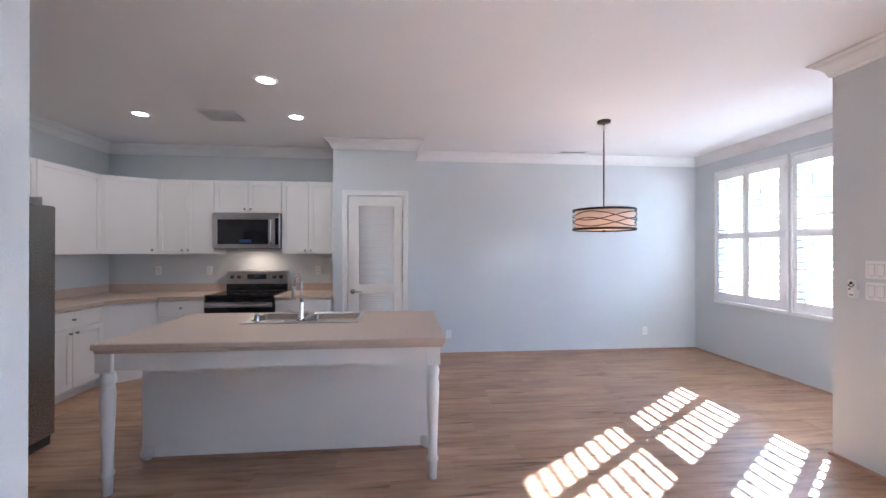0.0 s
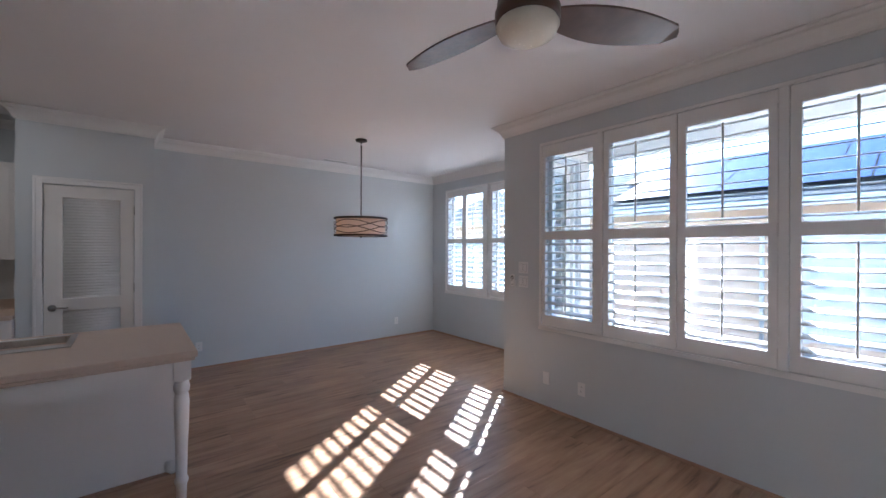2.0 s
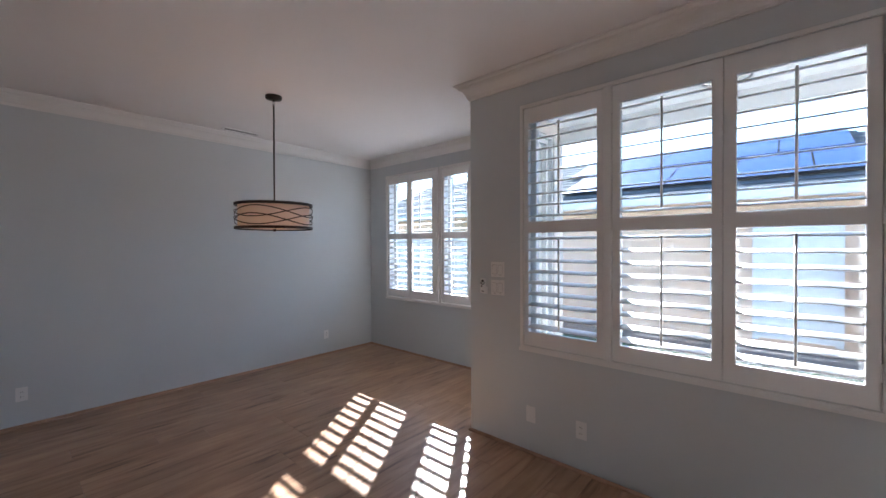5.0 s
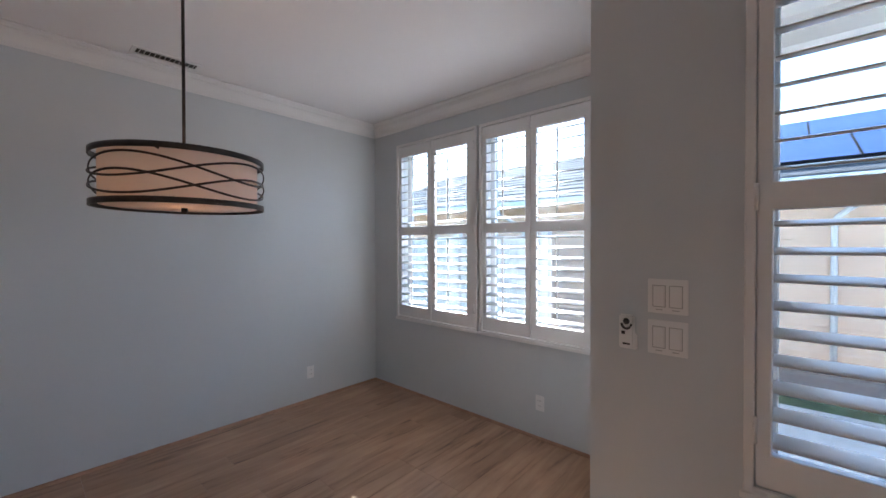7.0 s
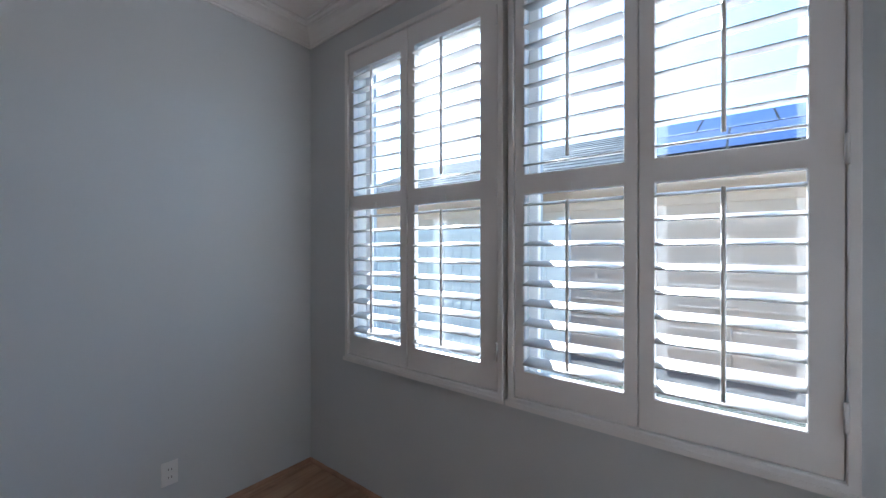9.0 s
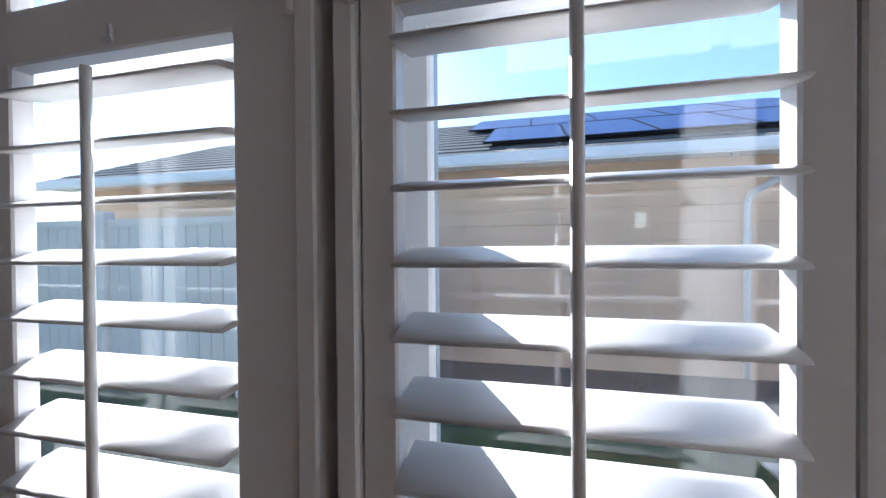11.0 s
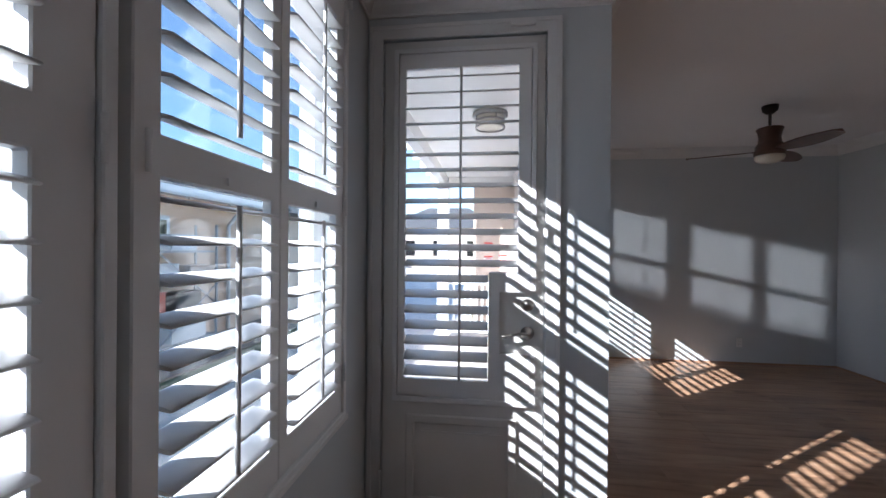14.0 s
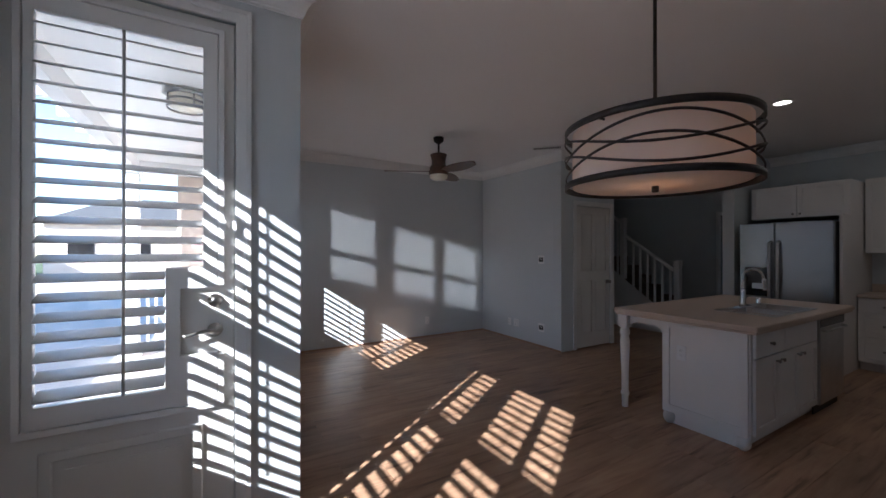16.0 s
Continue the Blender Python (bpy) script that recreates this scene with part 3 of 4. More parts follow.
UZ0, UZ1 = 1.39, 2.30
FACE_E = lambda x, y: pose(x, y, 0, 0, 0, 90)  # front faces +x, runs along +y
wall_cabinet(pose(-2.86, 5.13, 0), 0.65, UZ0, UZ1, 2, "white shaker wall cabinet with two doors")
wall_cabinet(pose(-2.205, 5.13, 0), 0.80, 1.90, UZ1, 2, "white shaker wall cabinet above the microwave")
wall_cabinet(pose(-1.40, 5.13, 0), 0.65, UZ0, UZ1, 2, "white shaker wall cabinet beside the pantry")
wall_cabinet(FACE_E(-3.33, 3.305), 1.55, UZ0, UZ1, 2, "wide white shaker wall cabinet near the refrigerator")
wall_cabinet(FACE_E(-2.85, 2.32), 0.97, 1.84, 2.26, 2, "white shaker cabinet above the refrigerator", 0.79)
# diagonal corner wall cabinet
cc = thing("wall_cabinet", "white single-door diagonal corner wall cabinet", "cabinet", None, "wall cabinets")
bm = bmesh.new()
foot = [(KW + 0.001, 4.86), (-3.33, 4.86), (-2.865, 5.13), (-2.865, NORTH - 0.001), (KW + 0.001, NORTH - 0.001)]
lo, hi = [bm.verts.new((x, y, UZ0)) for x, y in foot], [bm.verts.new((x, y, UZ1)) for x, y in foot]
bm.faces.new(lo[::-1]), bm.faces.new(hi)
for k in range(5):
    bm.faces.new((lo[k], lo[(k + 1) % 5], hi[(k + 1) % 5], hi[k]))
part("body", bm, CAB, cc)
ang = math.degrees(math.atan2(0.27, 0.465))
holder = part("door_panel", holed(0.01, 0.528, UZ0, UZ1, [(0.065, 0.473, UZ0 + 0.055, UZ1 - 0.055)], -0.02, -0.001, 0.002), CAB, cc, "", pose(-3.33, 4.86, 0, 0, 0, ang))
part("field", boxes((0.065, 0.473, -0.012, -0.002, UZ0 + 0.055, UZ1 - 0.055)), CAB, holder)
cab_knob(holder, 0.48, UZ0 + 0.05)

base_cabinet(FACE_E(-3.05, 3.30), 0.44, "drawers", "white base cabinet with three drawers")
base_cabinet(FACE_E(-3.05, 3.745), 0.76, "doors", "white base cabinet with drawer and two doors")
base_cabinet(pose(-2.70, 4.86, 0), 0.525, "doors", "white base cabinet beside the range")
base_cabinet(pose(-1.39, 4.86, 0), 0.645, "doors", "white base cabinet between range and pantry")
cb = thing("base_cabinet", "white diagonal corner base cabinet", "cabinet", None, "base cabinets")
bm = bmesh.new()
foot = [(KW + 0.001, 4.51), (-3.05, 4.51), (-2.705, 4.86), (-2.705, NORTH - 0.001), (KW + 0.001, NORTH - 0.001)]
lo, hi = [bm.verts.new((x, y, 0.0)) for x, y in foot], [bm.verts.new((x, y, 0.86)) for x, y in foot]
bm.faces.new(lo[::-1]), bm.faces.new(hi)
for k in range(5):
    bm.faces.new((lo[k], lo[(k + 1) % 5], hi[(k + 1) % 5], hi[k]))
part("body", bm, CAB, cb)


def slab(name, foot, z0, z1, label, bev=0.008):
    bm = bmesh.new()
    lo, hi = [bm.verts.new((x, y, z0)) for x, y in foot], [bm.verts.new((x, y, z1)) for x, y in foot]
    n = len(foot)
    bm.faces.new(lo[::-1]), bm.faces.new(hi)
    for k in range(n):
        bm.faces.new((lo[k], lo[(k + 1) % n], hi[(k + 1) % n], hi[k]))
    bmesh.ops.bevel(bm, geom=[e for e in bm.edges if abs(e.verts[0].co.z - e.verts[1].co.z) < 1e-4], offset=bev, segments=2, affect="EDGES")
    return bm


ct = thing("countertop", "beige solid-surface countertop with low backsplash", "countertop")
part("slab", slab("c", [(KW + 0.002, 3.295), (-3.02, 3.295), (-3.02, 4.50), (-2.69, 4.83), (-2.175, 4.83), (-2.175, NORTH - 0.002), (KW + 0.002, NORTH - 0.002)], 0.862, 0.90, ""), COUNTER, ct)
part("slab", boxes((-1.395, -0.742, 4.83, NORTH - 0.002, 0.862, 0.90), bev=0.006), COUNTER, ct)
part("backsplash", boxes((KW + 0.002, KW + 0.02, 3.295, NORTH - 0.022, 0.9005, 1.0), bev=0.003), COUNTER, ct)
part("backsplash", boxes((KW + 0.002, -2.175, NORTH - 0.02, NORTH - 0.002, 0.9005, 1.0), bev=0.003), COUNTER, ct)
part("backsplash", boxes((-1.395, -0.742, NORTH - 0.02, NORTH - 0.002, 0.9005, 1.0), bev=0.003), COUNTER, ct)

# range
rg = thing("range", "black and stainless electric range with glass cooktop", "stove", pose(-2.168, 4.80, 0))
part("body", boxes((0, 0.766, 0.03, 0.64, 0.02, 0.895)), DARK, rg)
part("cooktop", boxes((-0.004, 0.77, 0.0, 0.60, 0.896, 0.915), bev=0.005), BLACK, rg)
od = part("oven_door", boxes((0.005, 0.761, -0.012, 0.029, 0.22, 0.86), bev=0.006), BLACK, rg)
part("door_trim", boxes((0.005, 0.761, -0.016, -0.0125, 0.775, 0.835)), STEEL, od)
part("handle", tube([(0.05, -0.015, 0.80), (0.05, -0.05, 0.80), (0.72, -0.05, 0.80), (0.72, -0.015, 0.80)], 0.011, 8), STEEL, od)
part("drawer", boxes((0.005, 0.761, -0.008, 0.029, 0.06, 0.21), bev=0.005), STEEL, rg)
bg = part("backguard", boxes((0.0, 0.766, 0.56, 0.64, 0.916, 1.165), bev=0.01), STEEL, rg)
part("lower_band", boxes((0.002, 0.764, 0.556, 0.5595, 0.916, 1.0)), BLACK, bg)
part("display", boxes((0.26, 0.50, 0.555, 0.5595, 1.06, 1.125)), BLACK, bg)
part("clock", boxes((0.36, 0.41, 0.552, 0.5545, 1.083, 1.1)), DISPLAY, bg)
for u in (0.075, 0.16, 0.60, 0.685):
    part("knob", lathe([(0, 0), (0.026, 0), (0.024, -0.02), (0, -0.022)], 16), DARK, bg, "", pose(u, 0.5595, 1.09, -90, 0, 0))
for u, v, r in ((0.2, 0.15, 0.1), (0.56, 0.15, 0.08), (0.2, 0.42, 0.08), (0.56, 0.42, 0.1)):
    part("burner_ring", lathe([(r, 0.9153), (r + 0.004, 0.9157), (r + 0.008, 0.9153)], 32, (u, v, 0)), DARK, rg)
# microwave
mw = thing("microwave", "stainless over-the-range microwave with black window", "microwave", pose(-2.205, 5.05, 1.455))
part("body", boxes((0.002, 0.798, 0.03, 0.395, 0.0, 0.44)), DARK, mw)
dd = part("door", holed(0.002, 0.798, 0.005, 0.44, [(0.06, 0.66, 0.055, 0.36)], 0.0, 0.029, 0.003), STEEL, mw)
part("window", boxes((0.06, 0.66, 0.008, 0.02, 0.055, 0.36)), BLACK, dd)
part("display", boxes((0.32, 0.46, 0.004, 0.0075, 0.075, 0.115)), DISPLAY, dd)
part("handle", tube([(0.70, 0.0, 0.06), (0.70, -0.04, 0.08), (0.705, -0.045, 0.2), (0.70, -0.04, 0.35), (0.70, 0.0, 0.37)], 0.013, 10), CHROME, dd)
part("control_strip", boxes((0.745, 0.785, -0.003, -0.0005, 0.05, 0.38)), BLACK, dd)
# refrigerator
fr = thing("refrigerator", "stainless side-by-side refrigerator with ice dispenser", "refrigerator", FACE_E(-2.45, 2.33))
part("body", boxes((0.005, 0.915, 0.06, 0.76, 0.03, 1.755)), DARK, fr)
part("grille", boxes((0.01, 0.91, 0.03, 0.059, 0.0, 0.07)), DARK, fr)
d1 = part("freezer_door", holed(0.005, 0.375, 0.075, 1.765, [(0.065, 0.325, 0.84, 1.2)], 0.0, 0.058, 0.006), FSTEEL, fr)
d2 = part("fridge_door", boxes((0.381, 0.915, 0.0, 0.058, 0.075, 1.765), bev=0.008), FSTEEL, fr)
ds = part("dispenser", boxes((0.065, 0.325, 0.035, 0.055, 0.84, 1.2), (0.066, 0.324, 0.004, 0.034, 1.09, 1.199), (0.066, 0.324, 0.004, 0.034, 0.841, 0.86)), BLACK, d1)
part("paddle", boxes((0.13, 0.26, 0.02, 0.034, 0.93, 1.0), bev=0.006), STEEL, ds)
for pr, u in ((d1, 0.335), (d2, 0.42)):
    part("handle", tube([(u, 0.0, 0.55), (u, -0.05, 0.58), (u, -0.055, 1.05), (u, -0.05, 1.5), (u, 0.0, 1.53)], 0.014, 10, squash=1.3), STEEL, pr)
setting("fridge_panel", boxes((KW, -2.56, 3.262, 3.29, 0, 1.84)), CAB, "white end panel beside refrigerator")

# ---- island ----
il = thing("kitchen_island", "white kitchen island with turned legs and beige top", "kitchen island")
IX0, IX1, IY0, IY1 = -1.65, 0.40, 2.49, 3.59
SK = (-1.06, -0.20, 3.05, 3.49)
tm = holed(IX0, IX1, IY0, IY1, [(SK[0] + 0.03, SK[1] - 0.03, SK[2] + 0.07, SK[3] - 0.03)], 0.862, 0.90, 0.006)
for v in tm.verts:
    v.co = Vector((v.co.x, v.co.z, v.co.y))
bmesh.ops.recalc_face_normals(tm, faces=tm.faces)
part("countertop", tm, COUNTER, il, "beige solid-surface top with rounded edge")
part("edge_lip", holed(IX0 + 0.012, IX1 - 0.012, 0.842, 0.8615, [], IY0 + 0.012, IY1 - 0.012, 0.004), COUNTER, il)
BX0, BX1, BY0, BY1 = -1.63, 0.335, 2.91, 3.51
part("back_panel", boxes((BX0, BX1, BY0, BY0 + 0.02, 0.10, 0.841)), CAB, il)
part("body", boxes((BX0 + 0.001, BX1 - 0.021, BY0 + 0.021, BY1 - 0.001, 0.10, 0.70), (BX0 + 0.001, SK[0], BY0 + 0.021, BY1 - 0.001, 0.70, 0.841), (SK[1], BX1 - 0.021, BY0 + 0.021, BY1 - 0.001, 0.70, 0.841)), CAB, il)
part("end_panel", boxes((BX1 - 0.02, BX1, BY0 + 0.021, BY1, 0.10, 0.841)), CAB, il)
part("end_stile", boxes((BX1 + 0.0005, BX1 + 0.01, BY0, BY0 + 0.055, 0.1, 0.841)), CAB, il)
part("end_stile", boxes((BX1 + 0.0005, BX1 + 0.01, BY1 - 0.05, BY1, 0.1, 0.841)), CAB, il)
part("end_rail", boxes((BX1 + 0.0005, BX1 + 0.01, BY0 + 0.0555, BY1 - 0.0505, 0.1, 0.16)), CAB, il)
part("end_rail", boxes((BX1 + 0.0005, BX1 + 0.01, BY0 + 0.0555, BY1 - 0.0505, 0.79, 0.841)), CAB, il)
part("plinth", boxes((BX0 + 0.05, BX1 - 0.03, BY0 + 0.03, BY1 - 0.05, 0.0, 0.0995)), CAB, il)
part("base_strip", boxes((BX0 + 0.05, BX1 - 0.03, BY0 + 0.012, BY0 + 0.0295, 0.0005, 0.018), bev=0.004), BASEWOOD, il)
part("apron", boxes((IX0 + 0.10, IX1 - 0.12, IY0 + 0.045, IY0 + 0.065, 0.735, 0.841)), CAB, il)
bracket = slab("b", [(IY0 + 0.11, 0.735), (IY0 + 0.13, 0.765), (IY0 + 0.18, 0.785), (BY0 - 0.08, 0.785), (BY0 - 0.03, 0.765), (BY0 - 0.001, 0.72), (BY0 - 0.001, 0.841), (IY0 + 0.11, 0.841)], 0, 0.02, "", 0.001)
bm2 = mesh_of("side_apron", bracket, CAB)
for x in (BX1 - 0.03, BX0 + 0.03):
    part("side_apron", bm2, CAB, il, m=Matrix(((0, 0, 1, x), (1, 0, 0, 0), (0, 1, 0, 0), (0, 0, 0, 1))))
LEG = [(0.0, 0.0), (0.026, 0.0), (0.028, 0.10), (0.036, 0.115), (0.037, 0.13), (0.029, 0.145), (0.031, 0.30), (0.038, 0.50), (0.040, 0.60), (0.034, 0.64), (0.032, 0.645), (0.040, 0.66), (0.043, 0.685), (0.036, 0.71), (0.034, 0.715), (0.042, 0.722), (0.042, 0.728), (0, 0.728)]
legm = mesh_of("leg", lathe(LEG, 24), CAB)
lb = mesh_of("leg_block", boxes((-0.044, 0.044, -0.044, 0.044, 0.728, 0.841), bev=0.003), CAB)
for x in (IX1 - 0.075, IX0 + 0.055):
    lg = part("leg", legm, CAB, il, m=pose(x, IY0 + 0.065, 0))
    part("leg_block", lb, CAB, lg)
bun = mesh_of("bun_foot", lathe([(0, 0), (0.022, 0.0), (0.042, 0.025), (0.047, 0.05), (0.042, 0.078), (0.03, 0.098), (0, 0.099)], 20), CAB)
for x, y in ((BX1 - 0.03, BY1 - 0.04), (BX1 - 0.03, BY0 + 0.035), (BX0 + 0.02, BY0 + 0.035)):
    part("bun_foot", bun, CAB, il, m=pose(x, y, 0))
FACE_N = lambda x, y: pose(x, y, 0, 0, 0, 180)
fh = part("front_frame", boxes((0, 1.22, 0.0, 0.0095, 0.10, 0.841)), CAB, il, "", FACE_N(BX1 - 0.01, BY1 + 0.0105))
shaker("drawer", 0.03, 0.52, 0.66, 0.83, fh, [(0.27, 0.745)], flat=True)
shaker("drawer_front", 0.525, 1.19, 0.66, 0.83, fh, [], flat=True)
shaker("door", 0.03, 0.41, 0.11, 0.65, fh, [(0.37, 0.60)])
shaker("door", 0.415, 0.80, 0.11, 0.65, fh, [(0.455, 0.60), (0.76, 0.60)])
shaker("door", 0.805, 1.19, 0.11, 0.65, fh, [(0.84, 0.60)])
dw = thing("dishwasher", "stainless dishwasher built into the island", "dishwasher", FACE_N(-0.91, BY1 + 0.012))
part("door", boxes((0, 0.60, -0.025, 0.0, 0.09, 0.83), bev=0.006), STEEL, dw)
part("control_panel", boxes((0.002, 0.598, -0.03, -0.0255, 0.76, 0.828)), BLACK, dw)
part("handle", tube([(0.05, -0.027, 0.73), (0.05, -0.055, 0.73), (0.55, -0.055, 0.73), (0.55, -0.027, 0.73)], 0.01, 8), STEEL, dw)
part("toe_plate", boxes((0.0, 0.6, 0.02, 0.03, 0.0, 0.089)), DARK, dw)
# sink
sk = thing("kitchen_sink", "stainless double-bowl drop-in sink", "sink")
bowls = [(SK[0] + 0.035, -0.66, SK[2] + 0.09, SK[3] - 0.035), (-0.61, SK[1] - 0.035, SK[2] + 0.09, SK[3] - 0.035)]
rim = holed(SK[0], SK[1], SK[2], SK[3], bowls, 0.9005, 0.907, 0.002)
for v in rim.verts:
    v.co = Vector((v.co.x, v.co.z, v.co.y))
bmesh.ops.recalc_face_normals(rim, faces=rim.faces)
part("rim", rim, STEEL, sk)
for a, b, c, d in bowls:
    bm = bmesh.new()
    box(bm, a, b, c, d, 0.72, 0.903)
    bmesh.ops.delete(bm, geom=[f for f in bm.faces if f.normal.z > 0.9], context="FACES")
    bmesh.ops.bevel(bm, geom=[e for e in bm.edges if len(e.link_faces) == 2], offset=0.03, segments=3, affect="EDGES")
    part("bowl", bm, STEEL, sk)
fc = thing("faucet", "chrome pull-down gooseneck kitchen faucet", "faucet", pose(-0.63, SK[2] + 0.045, 0.9075))
part("escutcheon", boxes((-0.12, 0.12, -0.028, 0.028, 0.0, 0.008), bev=0.003), CHROME, fc)
part("base", lathe([(0, 0.008), (0.027, 0.008), (0.026, 0.03), (0.022, 0.06), (0.02, 0.14), (0.014, 0.16), (0, 0.16)], 20), CHROME, fc)
arc = [(0, 0, 0.15), (0, 0, 0.27)] + [(0, 0.075 - 0.075 * math.cos(a), 0.27 + 0.075 * math.sin(a)) for a in [math.pi * k / 10 for k in range(1, 10)]] + [(0, 0.155, 0.25)]
TURN = pose(0, 0, 0, 0, 0, 35)
part("neck", tube(arc, 0.011, 12), CHROME, fc, "", TURN)
part("spray_head", tube([(0, 0.154, 0.255), (0, 0.157, 0.235), (0, 0.163, 0.17), (0, 0.165, 0.155)], 0.017, 12), CHROME, fc, "", TURN)
part("lever", tube([(-0.02, 0, 0.06), (-0.05, 0, 0.065), (-0.095, -0.005, 0.085)], 0.007, 8), CHROME, fc)
ag = thing("soap_cap", "small chrome air-gap cap on the sink", "air gap", pose(-0.95, SK[2] + 0.045, 0.9075))
part("cap", lathe([(0, 0), (0.024, 0), (0.022, 0.01), (0.02, 0.05), (0.016, 0.06), (0, 0.061)], 16), CHROME, ag)


# ---- ceiling fixtures ----
for cx, cy in CANS:
    c = thing("recessed_light", "lit recessed ceiling can light with white trim", "ceiling light", pose(cx, cy, H), "recessed lights")
    part("trim_ring", lathe([(0.06, -0.001), (0.062, -0.008), (0.085, -0.006), (0.092, -0.001)], 32), PLATE, c)
    part("lens", lathe([(0, -0.003), (0.06, -0.003)], 32), BULB, c)


def ceiling_vent(x, y, w, d, n, along, label):
    v = thing("ceiling_vent", label, "air vent", pose(x, y, H, 0, 0, along))
    fb = holed(-w / 2, w / 2, -d / 2, d / 2, [(-w / 2 + 0.025, w / 2 - 0.025, -d / 2 + 0.025, d / 2 - 0.025)], 0.0, 0.008, 0.002)
    for q in fb.verts:
        q.co = Vector((q.co.x, q.co.z, -q.co.y - 0.0005))
    bmesh.ops.recalc_face_normals(fb, faces=fb.faces)
    part("frame", fb, PLATE, v)
    part("backing", boxes((-w / 2 + 0.02, w / 2 - 0.02, -d / 2 + 0.02, d / 2 - 0.02, -0.0012, -0.0004)), DARK, v)
    sm = mesh_of("slat", boxes((-0.0015, 0.0015, -d / 2 + 0.025, d / 2 - 0.025, -0.006, 0.006)), PLATE)
    for k in range(n):
        part("slat", sm, PLATE, v, m=pose(-w / 2 + 0.03 + (w - 0.06) * (k + 0.5) / n, 0, -0.008, 0, 35, 0))


ceiling_vent(-1.69, 4.18, 0.40, 0.34, 12, 0, "square white ceiling air vent over the kitchen")
ceiling_vent(2.43, 5.23, 0.40, 0.13, 12, 0, "long white ceiling air vent by the dining wall")
ceiling_vent(-0.26, 1.02, 0.40, 0.17, 12, 135, "white ceiling air vent near the closet")

# drum pendant
pn = thing("pendant_lamp", "drum pendant with bronze bands over white fabric", "pendant lamp", pose(2.197, 3.953, 0))
R, Z0, Z1 = 0.305, 1.65, 1.868
part("canopy", lathe([(0, H - 0.03), (0.02, H - 0.03), (0.065, H - 0.022), (0.068, H - 0.0005), (0, H - 0.0005)], 28), BRONZE, pn)
part("stem", tube([(0, 0, Z0 + 0.012), (0, 0, H - 0.02)], 0.0065, 10), BRONZE, pn)
part("swivel", lathe([(0, H - 0.09), (0.012, H - 0.085), (0.012, H - 0.05), (0.006, H - 0.03)], 14), CHROME, pn)
part("shade", lathe([(R - 0.022, Z0 + 0.01), (R - 0.022, Z1 - 0.01), (R - 0.024, Z1 - 0.01), (R - 0.024, Z0 + 0.01)], 64), FABRIC, pn, "white fabric drum shade")
part("diffuser", lathe([(0, Z0 + 0.012), (R - 0.024, Z0 + 0.012), (R - 0.024, Z0 + 0.009), (0, Z0 + 0.009)], 64), DIFFUSER, pn, "glowing warm acrylic diffuser")
part("finial", lathe([(0, Z0 - 0.018), (0.012, Z0 - 0.016), (0.012, Z0 + 0.005), (0, Z0 + 0.006)], 14), BRONZE, pn)
for z in (Z0, Z1 - 0.022):
    part("hoop", lathe([(R, z), (R + 0.006, z), (R + 0.006, z + 0.022), (R, z + 0.022), (R, z)], 64), BRONZE, pn)
for k in range(3):
    part("spider_arm", tube([(0, 0, Z1 - 0.02), (R * math.cos(2.09 * k), R * math.sin(2.09 * k), Z1 - 0.02)], 0.004, 6), BRONZE, pn)
for k, (mid, amp, ph, lobes) in enumerate(((1.79, 0.042, 0.3, 2), (1.787, 0.042, 3.5, 2), (1.728, 0.042, 0.5, 2), (1.725, 0.042, 3.3, 2))):
    pts = [((R + 0.001 + 0.004 * (k % 2)) * math.cos(a), (R + 0.001 + 0.004 * (k % 2)) * math.sin(a), mid + amp * math.sin(lobes * a + ph)) for a in [2 * math.pi * j / 72 for j in range(72)]]
    part("band", tube(pts, 0.0048, 6, closed=True, squash=0.6), BRONZE, pn)

# ceiling fan
fn = thing("ceiling_fan", "dark wood ceiling fan with three blades and opal light", "ceiling fan", pose(1.22, 0.69, 0))
part("canopy", lathe([(0, H - 0.075), (0.03, H - 0.072), (0.058, H - 0.045), (0.064, H - 0.0005), (0, H - 0.0005)], 28), BRONZE, fn)
part("downrod", tube([(0, 0, 2.58), (0, 0, H - 0.06)], 0.012, 12), BRONZE, fn)
part("motor_housing", lathe([(0, 2.60), (0.05, 2.60), (0.098, 2.585), (0.102, 2.572), (0.092, 2.555), (0.082, 2.50), (0.088, 2.45), (0.108, 2.425), (0.112, 2.385), (0.118, 2.375), (0.118, 2.345), (0.112, 2.335), (0, 2.335)], 36), FANWOOD, fn)
part("light_globe", lathe([(0.108, 2.336), (0.115, 2.32), (0.10, 2.29), (0.06, 2.272), (0, 2.268)], 32), OPAL, fn, "cream opal glass light bowl")
bm = bmesh.new()
outline = []
for k in range(17):
    s = k / 16
    outline.append((0.10 + 0.55 * s, 0.035 + 0.075 * math.sin(math.pi * min(1, s * 0.93 + 0.04)) ** 0.8 * (1 - 0.25 * s)))
top, bot = [], []
for zz, store in ((0.004, top), (-0.004, bot)):
    row_a = [bm.verts.new((x, w if x < 0.64 else 0.006, zz - (w - 0.02) * 0.22)) for x, w in outline]
    row_b = [bm.verts.new((x, -w * 0.75 if x < 0.64 else -0.006, zz + w * 0.19)) for x, w in outline]
    store.extend((row_a, row_b))
for rows, flip in ((top, 1), (bot, -1)):
    for k in range(16):
        q = (rows[0][k], rows[1][k], rows[1][k + 1], rows[0][k + 1])
        bm.faces.new(q[::flip])
for side in (0, 1):
    for k in range(16):
        bm.faces.new((top[side][k], top[side][k + 1], bot[side][k + 1], bot[side][k]))
for k in (0, 16):
    bm.faces.new((top[0][k], top[1][k], bot[1][k], bot[0][k]))
bmesh.ops.recalc_face_normals(bm, faces=bm.faces)
